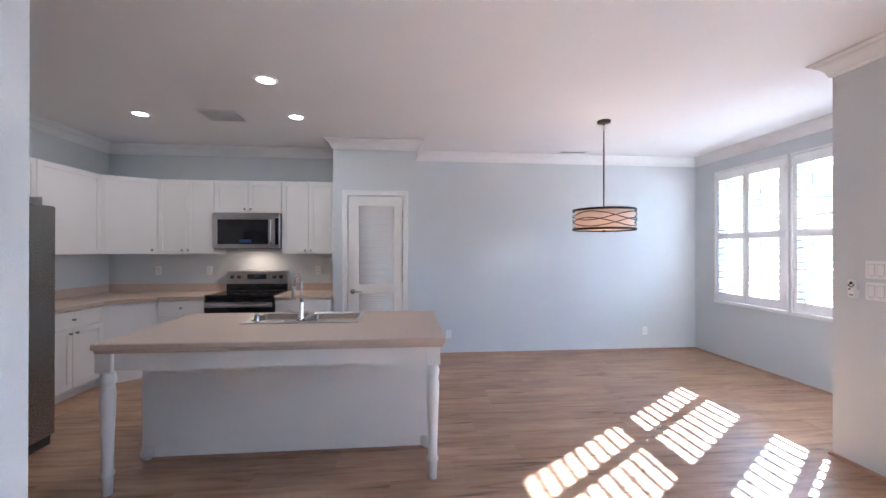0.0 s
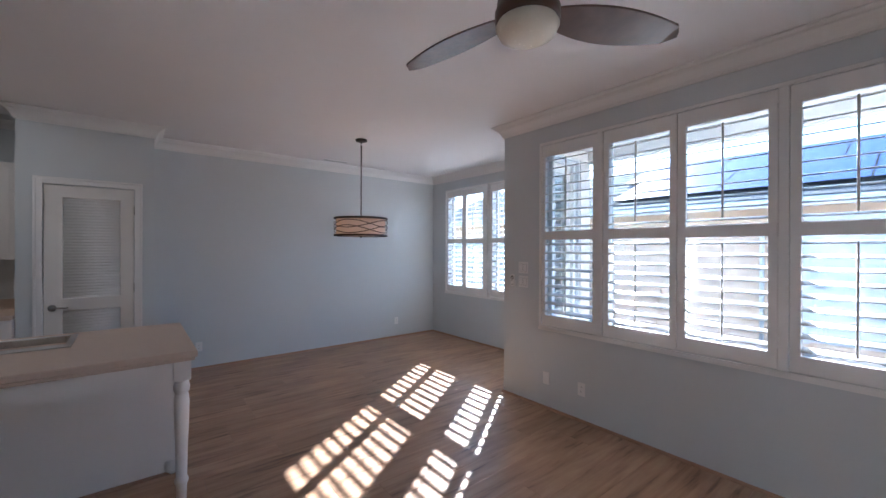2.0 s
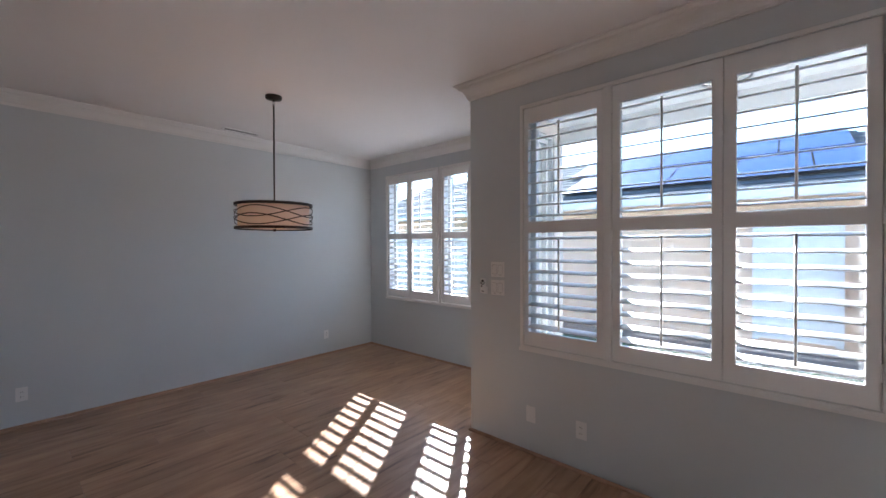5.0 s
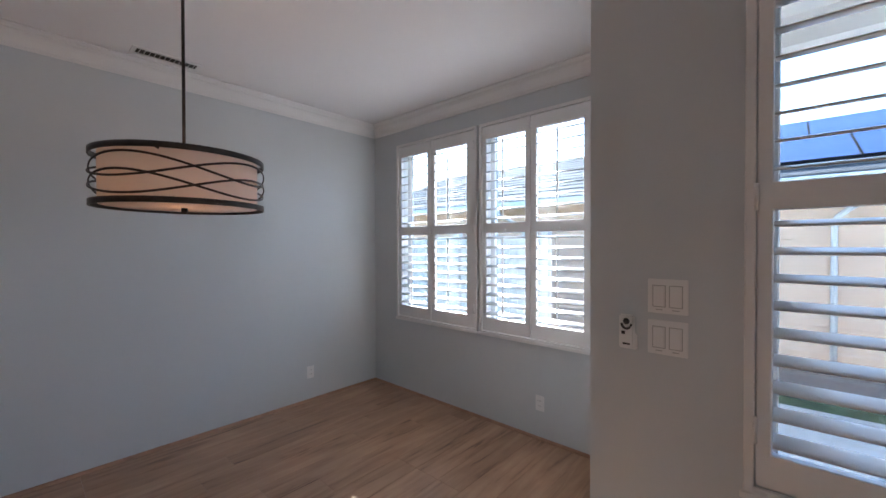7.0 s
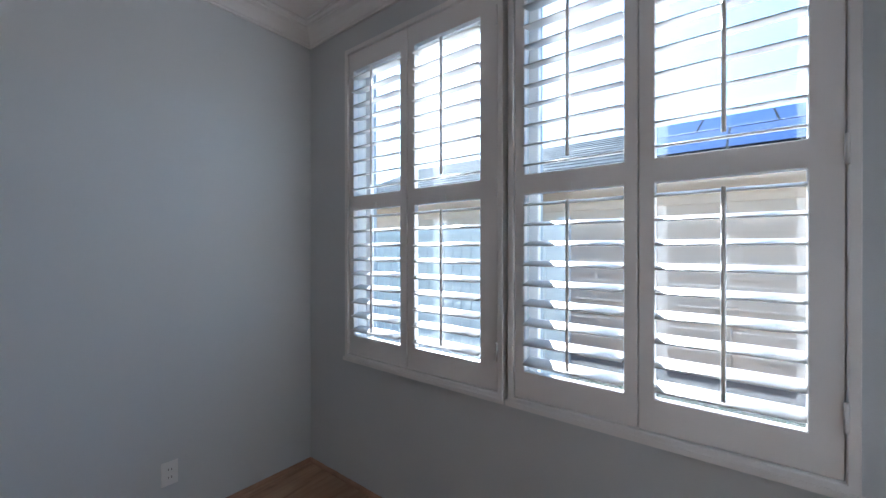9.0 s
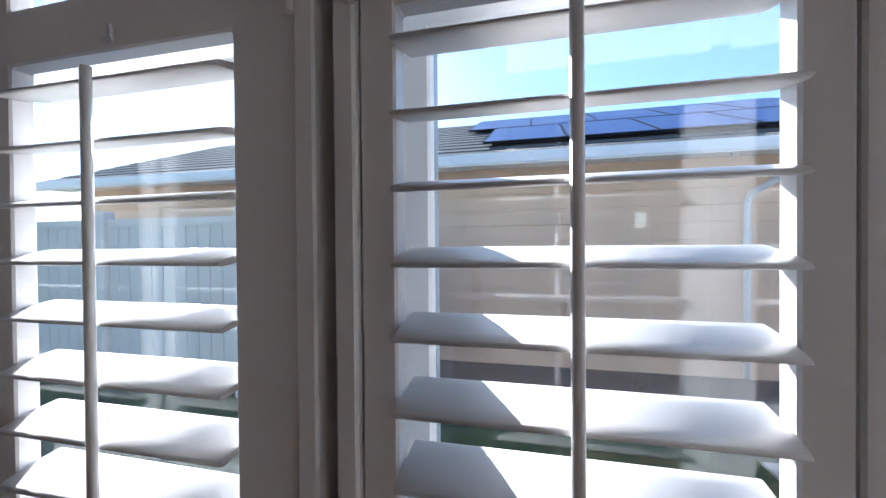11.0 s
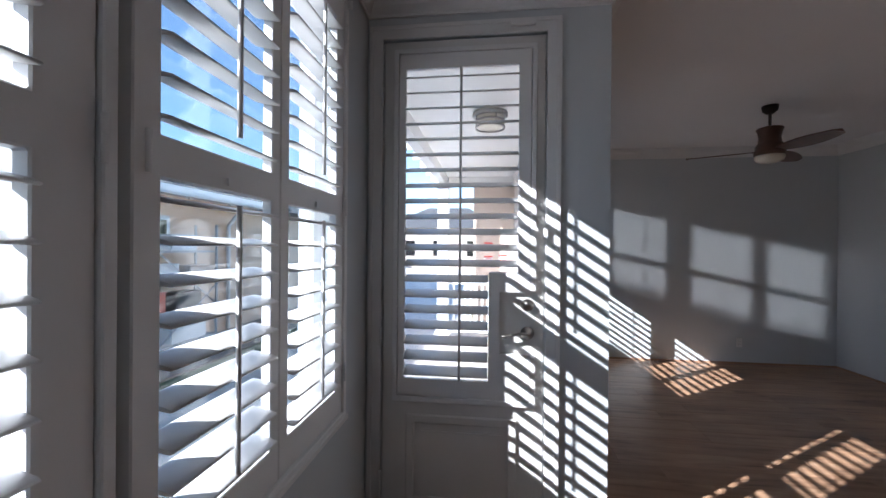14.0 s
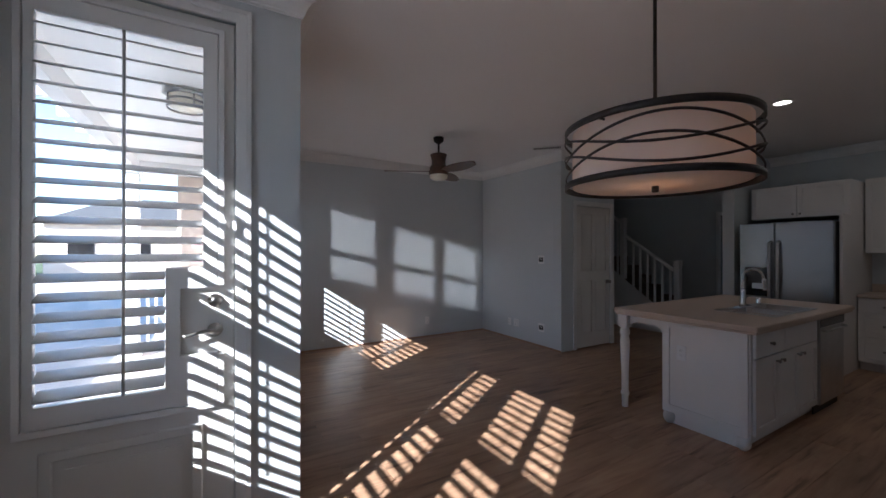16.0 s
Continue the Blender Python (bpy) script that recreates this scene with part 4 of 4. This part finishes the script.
blade = mesh_of("blade", bm, FANWOOD)
for a in (97, -26, -143):
    part("blade", blade, FANWOOD, fn, m=pose(0, 0, 2.375, 0, 0, a))


# ---- outlets, switches, small wall things ----
def plate(name, m, label, category, kind):
    t = thing(name, label, category, m)
    w = 0.06 if kind == "double" else 0.036
    part("cover", boxes((-w, w, -0.006, -0.0005, -0.058, 0.058), bev=0.002), PLATE, t)
    if kind == "outlet":
        for v in (-0.02, 0.02):
            o = part("receptacle", boxes((-0.017, 0.017, -0.009, -0.0062, v - 0.014, v + 0.014), bev=0.002), PLATE, t)
            part("slot", boxes((-0.008, -0.0055, -0.0095, -0.0088, v - 0.004, v + 0.006), (0.0055, 0.008, -0.0095, -0.0088, v - 0.004, v + 0.006)), DARK, o)
    elif kind == "double":
        for u in (-0.027, 0.023):
            part("rocker", boxes((u - 0.015, u + 0.019, -0.011, -0.0062, -0.034, 0.034), bev=0.002), PLATE, t)
            part("rocker_gap", holed(u - 0.018, u + 0.022, -0.037, 0.037, [(u - 0.0155, u + 0.0195, -0.0345, 0.0345)], -0.0068, -0.0061), GREY, t)
            part("caption", boxes((u - 0.008, u + 0.012, -0.0066, -0.0061, -0.047, -0.044)), GREY, t)
    elif kind == "single":
        part("rocker", boxes((-0.016, 0.016, -0.010, -0.0062, -0.033, 0.033), bev=0.002), PLATE, t)
    elif kind == "coax":
        part("jack", lathe([(0, -0.0062), (0.006, -0.0062), (0.005, -0.014), (0, -0.014)], 12), NICKEL, t)
    elif kind == "box":
        part("recess", boxes((-0.025, 0.025, -0.0072, -0.0062, -0.03, 0.03)), DARK, t)
        part("cable", tube([(-0.01, -0.009, 0.012), (0.005, -0.012, 0.008), (0.012, -0.01, -0.006)], 0.004, 6), PLATE, t)
    return t


ON_N, ON_E, ON_S = (lambda x, z: pose(x, NORTH, z)), (lambda wx, y, z: pose(wx, y, z, 0, 0, -90)), (lambda x, z: pose(x, SOUTH, z, 0, 0, 180))
OUT = "white duplex electrical outlet on the wall"
plate("outlet", ON_N(3.612, 0.275), OUT, "outlet", "outlet")
plate("outlet", ON_N(0.74, 0.275), OUT, "outlet", "outlet")
plate("outlet", ON_E(EAST, 3.437, 0.28), OUT, "outlet", "outlet")
plate("outlet", ON_E(LIVE, 1.664, 0.283), OUT, "outlet", "outlet")
plate("coax_plate", ON_E(LIVE, 2.034, 0.286), "white cable jack wall plate", "wall plate", "coax")
plate("light_switch", ON_E(LIVE, 2.315, 1.322), "white double rocker light switch", "light switch", "double")
plate("light_switch", ON_E(LIVE, 2.315, 1.183), "white double rocker light switch below another", "light switch", "double")
plate("outlet", ON_S(0.535, 0.27), OUT, "outlet", "outlet")
ON_W = lambda wx, y, z: pose(wx, y, z, 0, 0, 90)
plate("outlet", ON_W(WEST, -0.14, 0.265), OUT, "outlet", "outlet")
plate("blank_plate", ON_W(WEST, 0.02, 0.268), "white blank double wall plate", "wall plate", "double")
for z in (1.285, 0.282):
    mb = plate("media_box", ON_W(WEST, 0.57, z), "white recessed cable box with dark opening", "wall plate", "box")
    mb.scale = (1.7, 1, 1.05)
plate("outlet", pose(BX1 + 0.0005, 3.06, 0.60, 0, 0, 90), "white outlet on the island end panel", "outlet", "outlet")
for x in (-3.05, -2.42, -1.03):
    plate("outlet", ON_N(x, 1.17), "white outlet above the kitchen counter", "outlet", "outlet")
plate("light_switch", ON_W(KW, 4.55, 1.17), "white rocker switch above the kitchen counter", "light switch", "single")
ws = thing("window_sensor", "small white alarm sensor on the shutter top", "sensor", pose(EAST - 0.05, 3.0, 2.5, 0, 0, -90))
part("case", boxes((-0.014, 0.014, -0.016, -0.0005, -0.03, 0.045), bev=0.004), PLATE, ws)
rm = thing("fan_remote", "white fan remote in a wall holder", "remote control", pose(LIVE, 2.437, 1.19, 0, 0, -90))
part("holder", boxes((-0.03, 0.03, -0.014, -0.0005, -0.062, -0.005), bev=0.004), PLATE, rm)
body = part("handset", boxes((-0.026, 0.026, -0.03, -0.0145, -0.058, 0.062), bev=0.006), PLATE, rm)
part("button", lathe([(0, -0.034), (0.010, -0.033), (0.011, -0.0302), (0, -0.0302)], 16), DARK, body, "", pose(0, 0, 0.038) @ pose(0, 0, 0, -90, 0, 0) @ pose(0, 0, -0.001))
part("button_arc", tube([(0.016 * math.cos(a), -0.0305, 0.030 + 0.018 * math.sin(a)) for a in [math.pi + math.pi * k / 8 for k in range(9)]], 0.004, 6), DARK, body)
part("button_pad", boxes((-0.016, -0.004, -0.0315, -0.0302, -0.008, 0.003), bev=0.0005), DARK, body)
part("maker_mark", boxes((-0.012, 0.012, -0.031, -0.0302, -0.044, -0.038)), DARK, body)

# ---- staircase in the hall ----
st = thing("staircase", "carpeted staircase with white balusters and newel post", "staircase")
SX0, SX1, SY, RUN, RISE = -4.15, -3.12, 1.12, 0.26, 0.185
for k in range(7):
    part("step", boxes((SX0, SX1, SY - RUN * (k + 1), SY - RUN * k + 0.02, 0.001 if k == 0 else RISE * k + 0.0005, RISE * (k + 1)), bev=0.008), CARPET, st)
strg = slab("s", [(SY + 0.02, 0.0), (SY + 0.02, 0.22), (SY - RUN * 7, 0.22 + RISE * 7), (SY - RUN * 7, 0.0)], 0, 0.03, "", 0.002)
part("stringer", strg, TRIM, st, "", Matrix(((0, 0, 1, SX1), (1, 0, 0, 0), (0, 1, 0, 0), (0, 0, 0, 1))))


def newel(y, z0, z1):
    n = part("newel_post", boxes((SX1 - 0.035, SX1 + 0.055, y - 0.045, y + 0.045, z0, z1), bev=0.004), TRIM, st)
    part("cap", boxes((SX1 - 0.047, SX1 + 0.067, y - 0.057, y + 0.057, z1 - 0.05, z1 - 0.03), (SX1 - 0.042, SX1 + 0.062, y - 0.052, y + 0.052, z1 + 0.0005, z1 + 0.03), bev=0.004), TRIM, n)


newel(SY + 0.06, 0.0, 1.22)
newel(SY - RUN * 3.6, 0.22 + RISE * 3.6, 0.22 + RISE * 3.6 + 1.12)
for a, b in ((0.0, 3.4),):
    part("handrail", tube([(SX1 + 0.01, SY + 0.03 - RUN * a, 1.06 + RISE * a), (SX1 + 0.01, SY - RUN * b, 1.06 + RISE * b)], 0.03, 8), TRIM, st)
part("handrail", tube([(SX1 + 0.01, SY - RUN * 3.8, 1.25 + RISE * 3.8), (SX1 + 0.01, SY - RUN * 7, 1.25 + RISE * 7)], 0.03, 8), TRIM, st)
for k in range(6):
    y = SY - 0.06 - k * 0.135
    z = 0.22 + RISE * (SY - y) / RUN
    part("baluster", boxes((SX1 - 0.004, SX1 + 0.028, y - 0.016, y + 0.016, z - 0.01, z + 0.83)), TRIM, st)
for k in range(5):
    y = SY - RUN * 3.6 - 0.12 - k * 0.135
    z = 0.22 + RISE * (SY - y) / RUN
    part("baluster", boxes((SX1 - 0.004, SX1 + 0.028, y - 0.016, y + 0.016, z - 0.01, z + 1.02)), TRIM, st)

# ---- outside ----
GZ = -0.17
setting("ground", boxes((-60, 60, -60, 60, GZ - 0.3, GZ)), GRASS, "green lawn and open ground")
setting("gravel_bed", boxes((7.6, 8.8, -8, 12, GZ + 0.004, GZ + 0.03)), GRAVEL, "brown gravel strip along the neighbouring house")
setting("porch_floor", boxes((LIVE + 0.15, 5.2, -2.4, JUT - 0.15, GZ, -0.02)), CONCRETE, "grey concrete porch slab")
setting("driveway", boxes((4.2, 16, -26, -3.6, GZ + 0.004, GZ + 0.02), (5.3, 7.0, -3.6, 2.3, GZ + 0.004, GZ + 0.02)), CONCRETE, "pale concrete driveway and walk")
setting("wall_cladding", holed(-2.4, JUT - 0.15, GZ, 2.72, [LWIN], -0.152, -0.165), CLAD, "tan painted siding of the house by the porch", TO_EAST(LIVE))
setting("wall_cladding_entry", holed(LIVE + 0.166, EAST + 0.15, GZ, 2.72, [(3.44, 4.35, -1, 2.59)], JUT - 0.147, JUT - 0.16), CLAD, "tan painted siding round the entry door")
po = thing("porch_roof", "white porch roof with soffit, beam and rafter tails", "porch roof", None, kind="structure")
part("soffit", boxes((LIVE + 0.151, 4.62, -2.4, JUT - 0.146, 2.72, 2.78)), TRIM, po)
part("beam", boxes((4.5, 4.62, -2.4, JUT - 0.16, 2.56, 2.719)), TRIM, po)
part("wall_trim", boxes((LIVE + 0.152, LIVE + 0.19, -2.3, JUT - 0.16, 2.60, 2.719), (LIVE + 0.2, 4.49, -2.4, -2.28, 2.56, 2.719)), TRIM, po)
for k in range(7):
    y = -2.3 + k * 0.55
    part("rafter_tail", boxes((4.621, 4.80, y, y + 0.05, 2.66, 2.76)), TRIM, po)
pc = thing("porch_column", "square white porch column", "column", pose(4.53, -1.9, 0))
part("shaft", boxes((-0.09, 0.09, -0.09, 0.09, 0.08, 2.46), bev=0.006), VINYL, pc)
part("base", boxes((-0.12, 0.12, -0.12, 0.12, -0.02, 0.079), bev=0.006), VINYL, pc)
part("capital", boxes((-0.12, 0.12, -0.12, 0.12, 2.461, 2.559), bev=0.006), VINYL, pc)
pl = thing("porch_light", "round flush porch ceiling light with banded glass", "ceiling light", pose(3.76, 0.95, 2.72))
part("pan", lathe([(0, -0.0005), (0.16, -0.0005), (0.165, -0.03), (0.14, -0.04), (0, -0.04)], 28), NICKEL, pl)
part("glass", lathe([(0.13, -0.041), (0.13, -0.12), (0.10, -0.14), (0, -0.145)], 28), OPAL, pl)
for z in (-0.075, -0.13):
    part("band", lathe([(0.131, z), (0.14, z), (0.14, z - 0.015), (0.131, z - 0.015), (0.131, z)], 28), NICKEL, pl)
for k in range(4):
    a = math.pi / 2 * k + 0.4
    part("strap", tube([(0.136 * math.cos(a), 0.136 * math.sin(a), -0.04), (0.136 * math.cos(a), 0.136 * math.sin(a), -0.14)], 0.006, 6), NICKEL, pl)
# own house wing past the porch
setting("wall_wing", boxes((LIVE + 0.15, 4.05, -3.4, -2.41, GZ, 2.78)), STUCCO, "tan stucco wall at the end of the porch")
for u, z in ((3.78, 1.28), (3.52, 1.30), (3.78, 1.52)):
    s = thing("warning_sign", "small white notice with red lettering on the wall", "sign", pose(u, -2.41, z, 0, 0, 180))
    part("board", boxes((-0.08, 0.08, -0.006, -0.0005, -0.06, 0.06)), PLATE, s)
    part("header", boxes((-0.075, 0.075, -0.0075, -0.0062, 0.02, 0.055)), RED, s)
    part("text_line", boxes((-0.06, 0.06, -0.0072, -0.0062, -0.01, 0.002), (-0.06, 0.05, -0.0072, -0.0062, -0.035, -0.024)), RED, s)
rl = thing("porch_railing", "white vinyl porch railing with square balusters", "railing", pose(0, -1.9, 0))
part("top_rail", boxes((3.34, 4.43, -0.03, 0.03, 0.86, 0.92), bev=0.005), VINYL, rl)
part("bottom_rail", boxes((3.34, 4.43, -0.025, 0.025, 0.06, 0.1), bev=0.004), VINYL, rl)
bs = mesh_of("baluster", boxes((-0.016, 0.016, -0.016, 0.016, 0.1005, 0.8595)), VINYL)
for k in range(11):
    part("baluster", bs, VINYL, rl, m=pose(3.40 + 0.095 * k, 0, 0))

# neighbouring house
HX = 8.8
nb = thing("neighbour_house", "beige lap-sided house with grey shingle roof", "house")
part("wall", boxes((HX, HX + 6.7, -3, 11, GZ, 2.26)), SIDING, nb)
pitch, ex, ez, run, S0, N0 = 0.40, 8.3, 2.30, 3.85, -3.95, 11.4
slope = math.degrees(math.atan(pitch))
rlen = run / math.cos(radians(slope))
ROOFM = pose(ex, 0, ez, 0, -slope, 0)
bm = bmesh.new()
top = ez + run * pitch
pv = [bm.verts.new(q) for q in ((ex, S0, ez), (ex + 2 * run, S0, ez), (ex + 2 * run, N0, ez), (ex, N0, ez), (ex + run, S0 + run, top), (ex + run, N0, top))]
for q in ((0, 4, 5, 3), (1, 2, 5, 4), (0, 1, 4), (2, 3, 5), (0, 3, 2, 1)):
    bm.faces.new([pv[k] for k in q])
bmesh.ops.recalc_face_normals(bm, faces=bm.faces)
rf = part("roof", bm, SHINGLE, nb, "grey asphalt shingle hip roof")
cm = bmesh.new()
COURSES = 28
for k in range(COURSES):
    u = k * rlen / COURSES
    box(cm, u, u + rlen / COURSES + 0.03, S0 + u * run / rlen + 0.12, N0, 0.004, 0.016 + 0.012 * (k % 2))
for v in cm.verts:
    v.co = ROOFM @ v.co
tagged(part("shingle_courses", cm, SHINGLE, rf), kind="stuff")
part("wing_wall", boxes((HX + 0.1, HX + 6.2, -10, -3.002, GZ, 2.26)), SIDING, nb)
bm = bmesh.new()
lo = [bm.verts.new((x, y, z)) for y in (-10.4, -3.4) for x, z in ((ex + 0.1, 2.262), (ex + 7.2, 2.262), (ex + 3.6, 3.3))]
for q in ((0, 1, 2), (3, 5, 4), (0, 2, 5, 3), (1, 4, 5, 2), (0, 3, 4, 1)):
    bm.faces.new([lo[k] for k in q])
bmesh.ops.recalc_face_normals(bm, faces=bm.faces)
part("wing_roof", bm, SHINGLE, nb)
part("soffit", boxes((ex + 0.02, HX, -3.4, 11.4, 2.262, 2.28)), TRIM, nb)
part("gutter", boxes((ex - 0.11, ex - 0.002, -3.4, 11.4, 2.2, 2.33), bev=0.02), VINYL, nb)
bd = mesh_of("siding_board", boxes((-0.03, -0.012, -3, 11, 0.0, 0.197)), SIDING)
for k in range(13):
    part("siding_board", bd, SIDING, nb, m=pose(HX, 0, GZ + 0.02 + 0.19 * k, 0, 5, 0))
nd = part("door", boxes((HX - 0.06, HX - 0.012, 0.10, 0.98, 0.0, 1.97)), VINYL, nb, "white side door with lever")
part("door_trim", boxes((HX - 0.08, HX - 0.03, 0.01, 0.099, -0.03, 2.06), (HX - 0.08, HX - 0.03, 0.981, 1.06, -0.03, 2.06), (HX - 0.08, HX - 0.03, 0.0995, 0.9805, 1.98, 2.06)), VINYL, nd)
part("lever", tube([(HX - 0.06, 0.90, 0.90), (HX - 0.12, 0.90, 0.90), (HX - 0.12, 0.79, 0.90)], 0.012, 8), NICKEL, nd)
for y, lean in ((1.60, -0.36), (6.1, 0.32), (-2.3, 0.3)):
    part("downspout", tube([(HX - 0.08, y, GZ + 0.05), (HX - 0.08, y, 1.75), (HX - 0.10, y + lean * 0.08, 1.85), (ex - 0.02, y + lean * 0.92, 2.12), (ex - 0.04, y + lean, 2.21)], 0.035, 8), VINYL, nb)
nw = part("window", boxes((HX - 0.075, HX - 0.022, -0.93, -0.60, 1.5, 1.93)), VINYL, nb)
part("window_glass", boxes((HX - 0.082, HX - 0.0755, -0.87, -0.66, 1.57, 1.86)), BLACK, nw)
part("meter_box", boxes((HX - 0.12, HX - 0.022, 3.27, 3.44, 0.48, 0.66), bev=0.01), SIDING, nb)
part("conduit", tube([(HX - 0.06, 3.35, GZ + 0.03), (HX - 0.06, 3.35, 0.48)], 0.013, 8), SIDING, nb)
part("eave_bracket", boxes((ex + 0.1, ex + 0.22, 0.0, 0.3, 2.2, 2.261), bev=0.01), GREY, nb)
for k in range(12):
    part("vent_cap", boxes((ex + 0.12, ex + 0.18, -2.0 + k * 0.95, -1.94 + k * 0.95, 2.2, 2.261), bev=0.004), VINYL, nb)
# storage rack beside the neighbour's door
sr = thing("storage_rack", "grey metal outdoor rack with boxes by the house", "shelf", pose(8.22, -1.35, GZ + 0.03))
for x in (0.0, 0.38):
    for y in (0.0, 1.15):
        part("post", boxes((x, x + 0.03, y, y + 0.03, 0, 1.95)), GREY, sr)
for z in (0.15, 0.6, 1.05, 1.5):
    part("shelf", boxes((0.002, 0.408, 0.002, 1.178, z, z + 0.03)), GREY, sr)
part("brace", tube([(-0.008, 0.02, 0.65), (-0.008, 1.16, 1.5)], 0.01, 6), GREY, sr)
part("brace", tube([(-0.008, 1.16, 0.2), (-0.008, 0.02, 1.0)], 0.01, 6), GREY, sr)
for y, w, z, h, m2, lab in ((0.75, 0.36, 1.08, 0.24, PLATE, "white plastic storage tub on the rack"), (0.15, 0.4, 1.08, 0.2, STUCCO, "brown cardboard box on the rack"), (0.98, 0.14, 0.63, 0.3, RUBBISH, "faded red fuel can on the rack"), (0.3, 0.5, 0.63, 0.26, DARK, "dark plastic crate on the rack"), (0.2, 0.7, 0.18, 0.3, PLATE, "long white plastic bin on the rack"), (0.4, 0.5, 1.53, 0.22, VINYL, "white bundled cloth box on the rack")):
    bx = thing("storage_box", lab, "storage box", pose(8.26, -1.35 + y, GZ + 0.031 + z))
    part("tub", boxes((0, 0.3, 0, w, 0, h), bev=0.015), m2, bx)
    part("lid", boxes((-0.008, 0.308, -0.008, w + 0.008, h + 0.0005, h + 0.022), bev=0.006), m2, bx)
sm_body = mesh_of("solar_body", boxes((0, 1.64, 0, 1.0, 0.0, 0.03)), SOLAR)
sm_frame = mesh_of("solar_frame", holed(-0.012, 1.652, -0.012, 1.012, [(0, 1.64, 0, 1.0)], 0, 0.035), BLACKRAIL)
grid_items = [(0.27 * k - 0.002, 0.27 * k + 0.002, 0, 1.0, 0.0305, 0.0315) for k in range(1, 6)] + [(0, 1.64, 0.165 * k - 0.002, 0.165 * k + 0.002, 0.0305, 0.0315) for k in range(1, 6)]
sm_grid = mesh_of("solar_grid", boxes(*grid_items), SOLAR)
for r in range(2):
    for k in range(5):
        s = thing("solar_panel", "dark blue solar panel on the shingle roof", "solar panel", ROOFM @ pose(0.68 + r * 1.68, -0.25 + k * 1.03 - 0.45 * (1 - r), 0.06), "solar panels")
        part("cells", sm_body, SOLAR, s)
        part("frame", sm_frame, BLACKRAIL, s, m=Matrix(((1, 0, 0, 0), (0, 0, 1, 0), (0, 1, 0, 0), (0, 0, 0, 1))))
        part("grid", sm_grid, SOLAR, s)

# white fence
fe = thing("fence", "white vinyl privacy fence with vertical boards", "fence", pose(7.25, 0, GZ))
fb = mesh_of("board", boxes((-0.011, 0.011, 0.003, 0.147, 0.08, 1.72), bev=0.003), FENCE)
for k in range(46):
    part("board", fb, FENCE, fe, m=pose(0, 4.9 + k * 0.15, 0))
for z in (0.06, 1.72):
    part("rail", boxes((-0.025, 0.025, 4.85, 11.9, z, z + 0.09), bev=0.004), FENCE, fe)
for k in range(5):
    part("post", boxes((-0.06, 0.06, 4.78 + k * 1.78, 4.90 + k * 1.78, 0, 1.9), bev=0.006), FENCE, fe)
# far houses
for x, y, w, d, h in ((3.0, -34, 9, 8, 3.2), (15, -30, 10, 8, 3.2), (-8, -38, 9, 8, 3.4)):
    fh2 = thing("far_house", "distant tan house with dark pitched roof", "house", pose(x, y, GZ))
    part("wall", boxes((0, w, 0, d, 0, h)), STUCCO, fh2)
    bm = bmesh.new()
    pv = [bm.verts.new(q) for q in ((-0.4, -0.4, h), (w + 0.4, -0.4, h), (w + 0.4, d + 0.4, h), (-0.4, d + 0.4, h), (w * 0.3, d / 2, h + 2), (w * 0.7, d / 2, h + 2))]
    for q in ((0, 1, 5, 4), (1, 2, 5), (2, 3, 4, 5), (3, 0, 4), (3, 2, 1, 0)):
        bm.faces.new([pv[i] for i in q])
    part("roof", bm, SHINGLE, fh2)
    for k in range(3):
        part("window", boxes((w * (0.15 + 0.3 * k), w * (0.15 + 0.3 * k) + 1.2, d + 0.001, d + 0.05, 1.0, 2.2)), BLACK, fh2)

# ---- floor planks ----
floor_ob = bpy.data.objects["floor"]
PW, PL = 0.19, 1.27
rng = random.Random(4)
cache = {}


def plank(length):
    key = round(length, 2)
    if key not in cache:
        cache[key] = mesh_of("plank", boxes((0.0006, key - 0.0006, 0.0006, PW - 0.0006, -0.011, 0.0), bev=0.0012), PLANK)
    return cache[key]


y = SOUTH
while y < NORTH - 0.001:
    if y < 2.38:
        a, b = (WEST if y < 0.85 else -4.3), LIVE
    else:
        a, b = (KW, EAST)
    if y < 0.85:
        spans = [(a, b), (-4.3, -1.75)] if y > 0.2 else [(a, b)]
    else:
        spans = [(a, b)]
    for a, b in spans:
        x = a
        first = round(rng.choice((0.3, 0.55, 0.8, 1.05, 1.27)), 2)
        while x < b - 0.02:
            ln = min(first if x == a else PL, b - x)
            part("plank", plank(ln), PLANK, floor_ob, m=pose(x, y, 0))
            x += ln
    y += PW
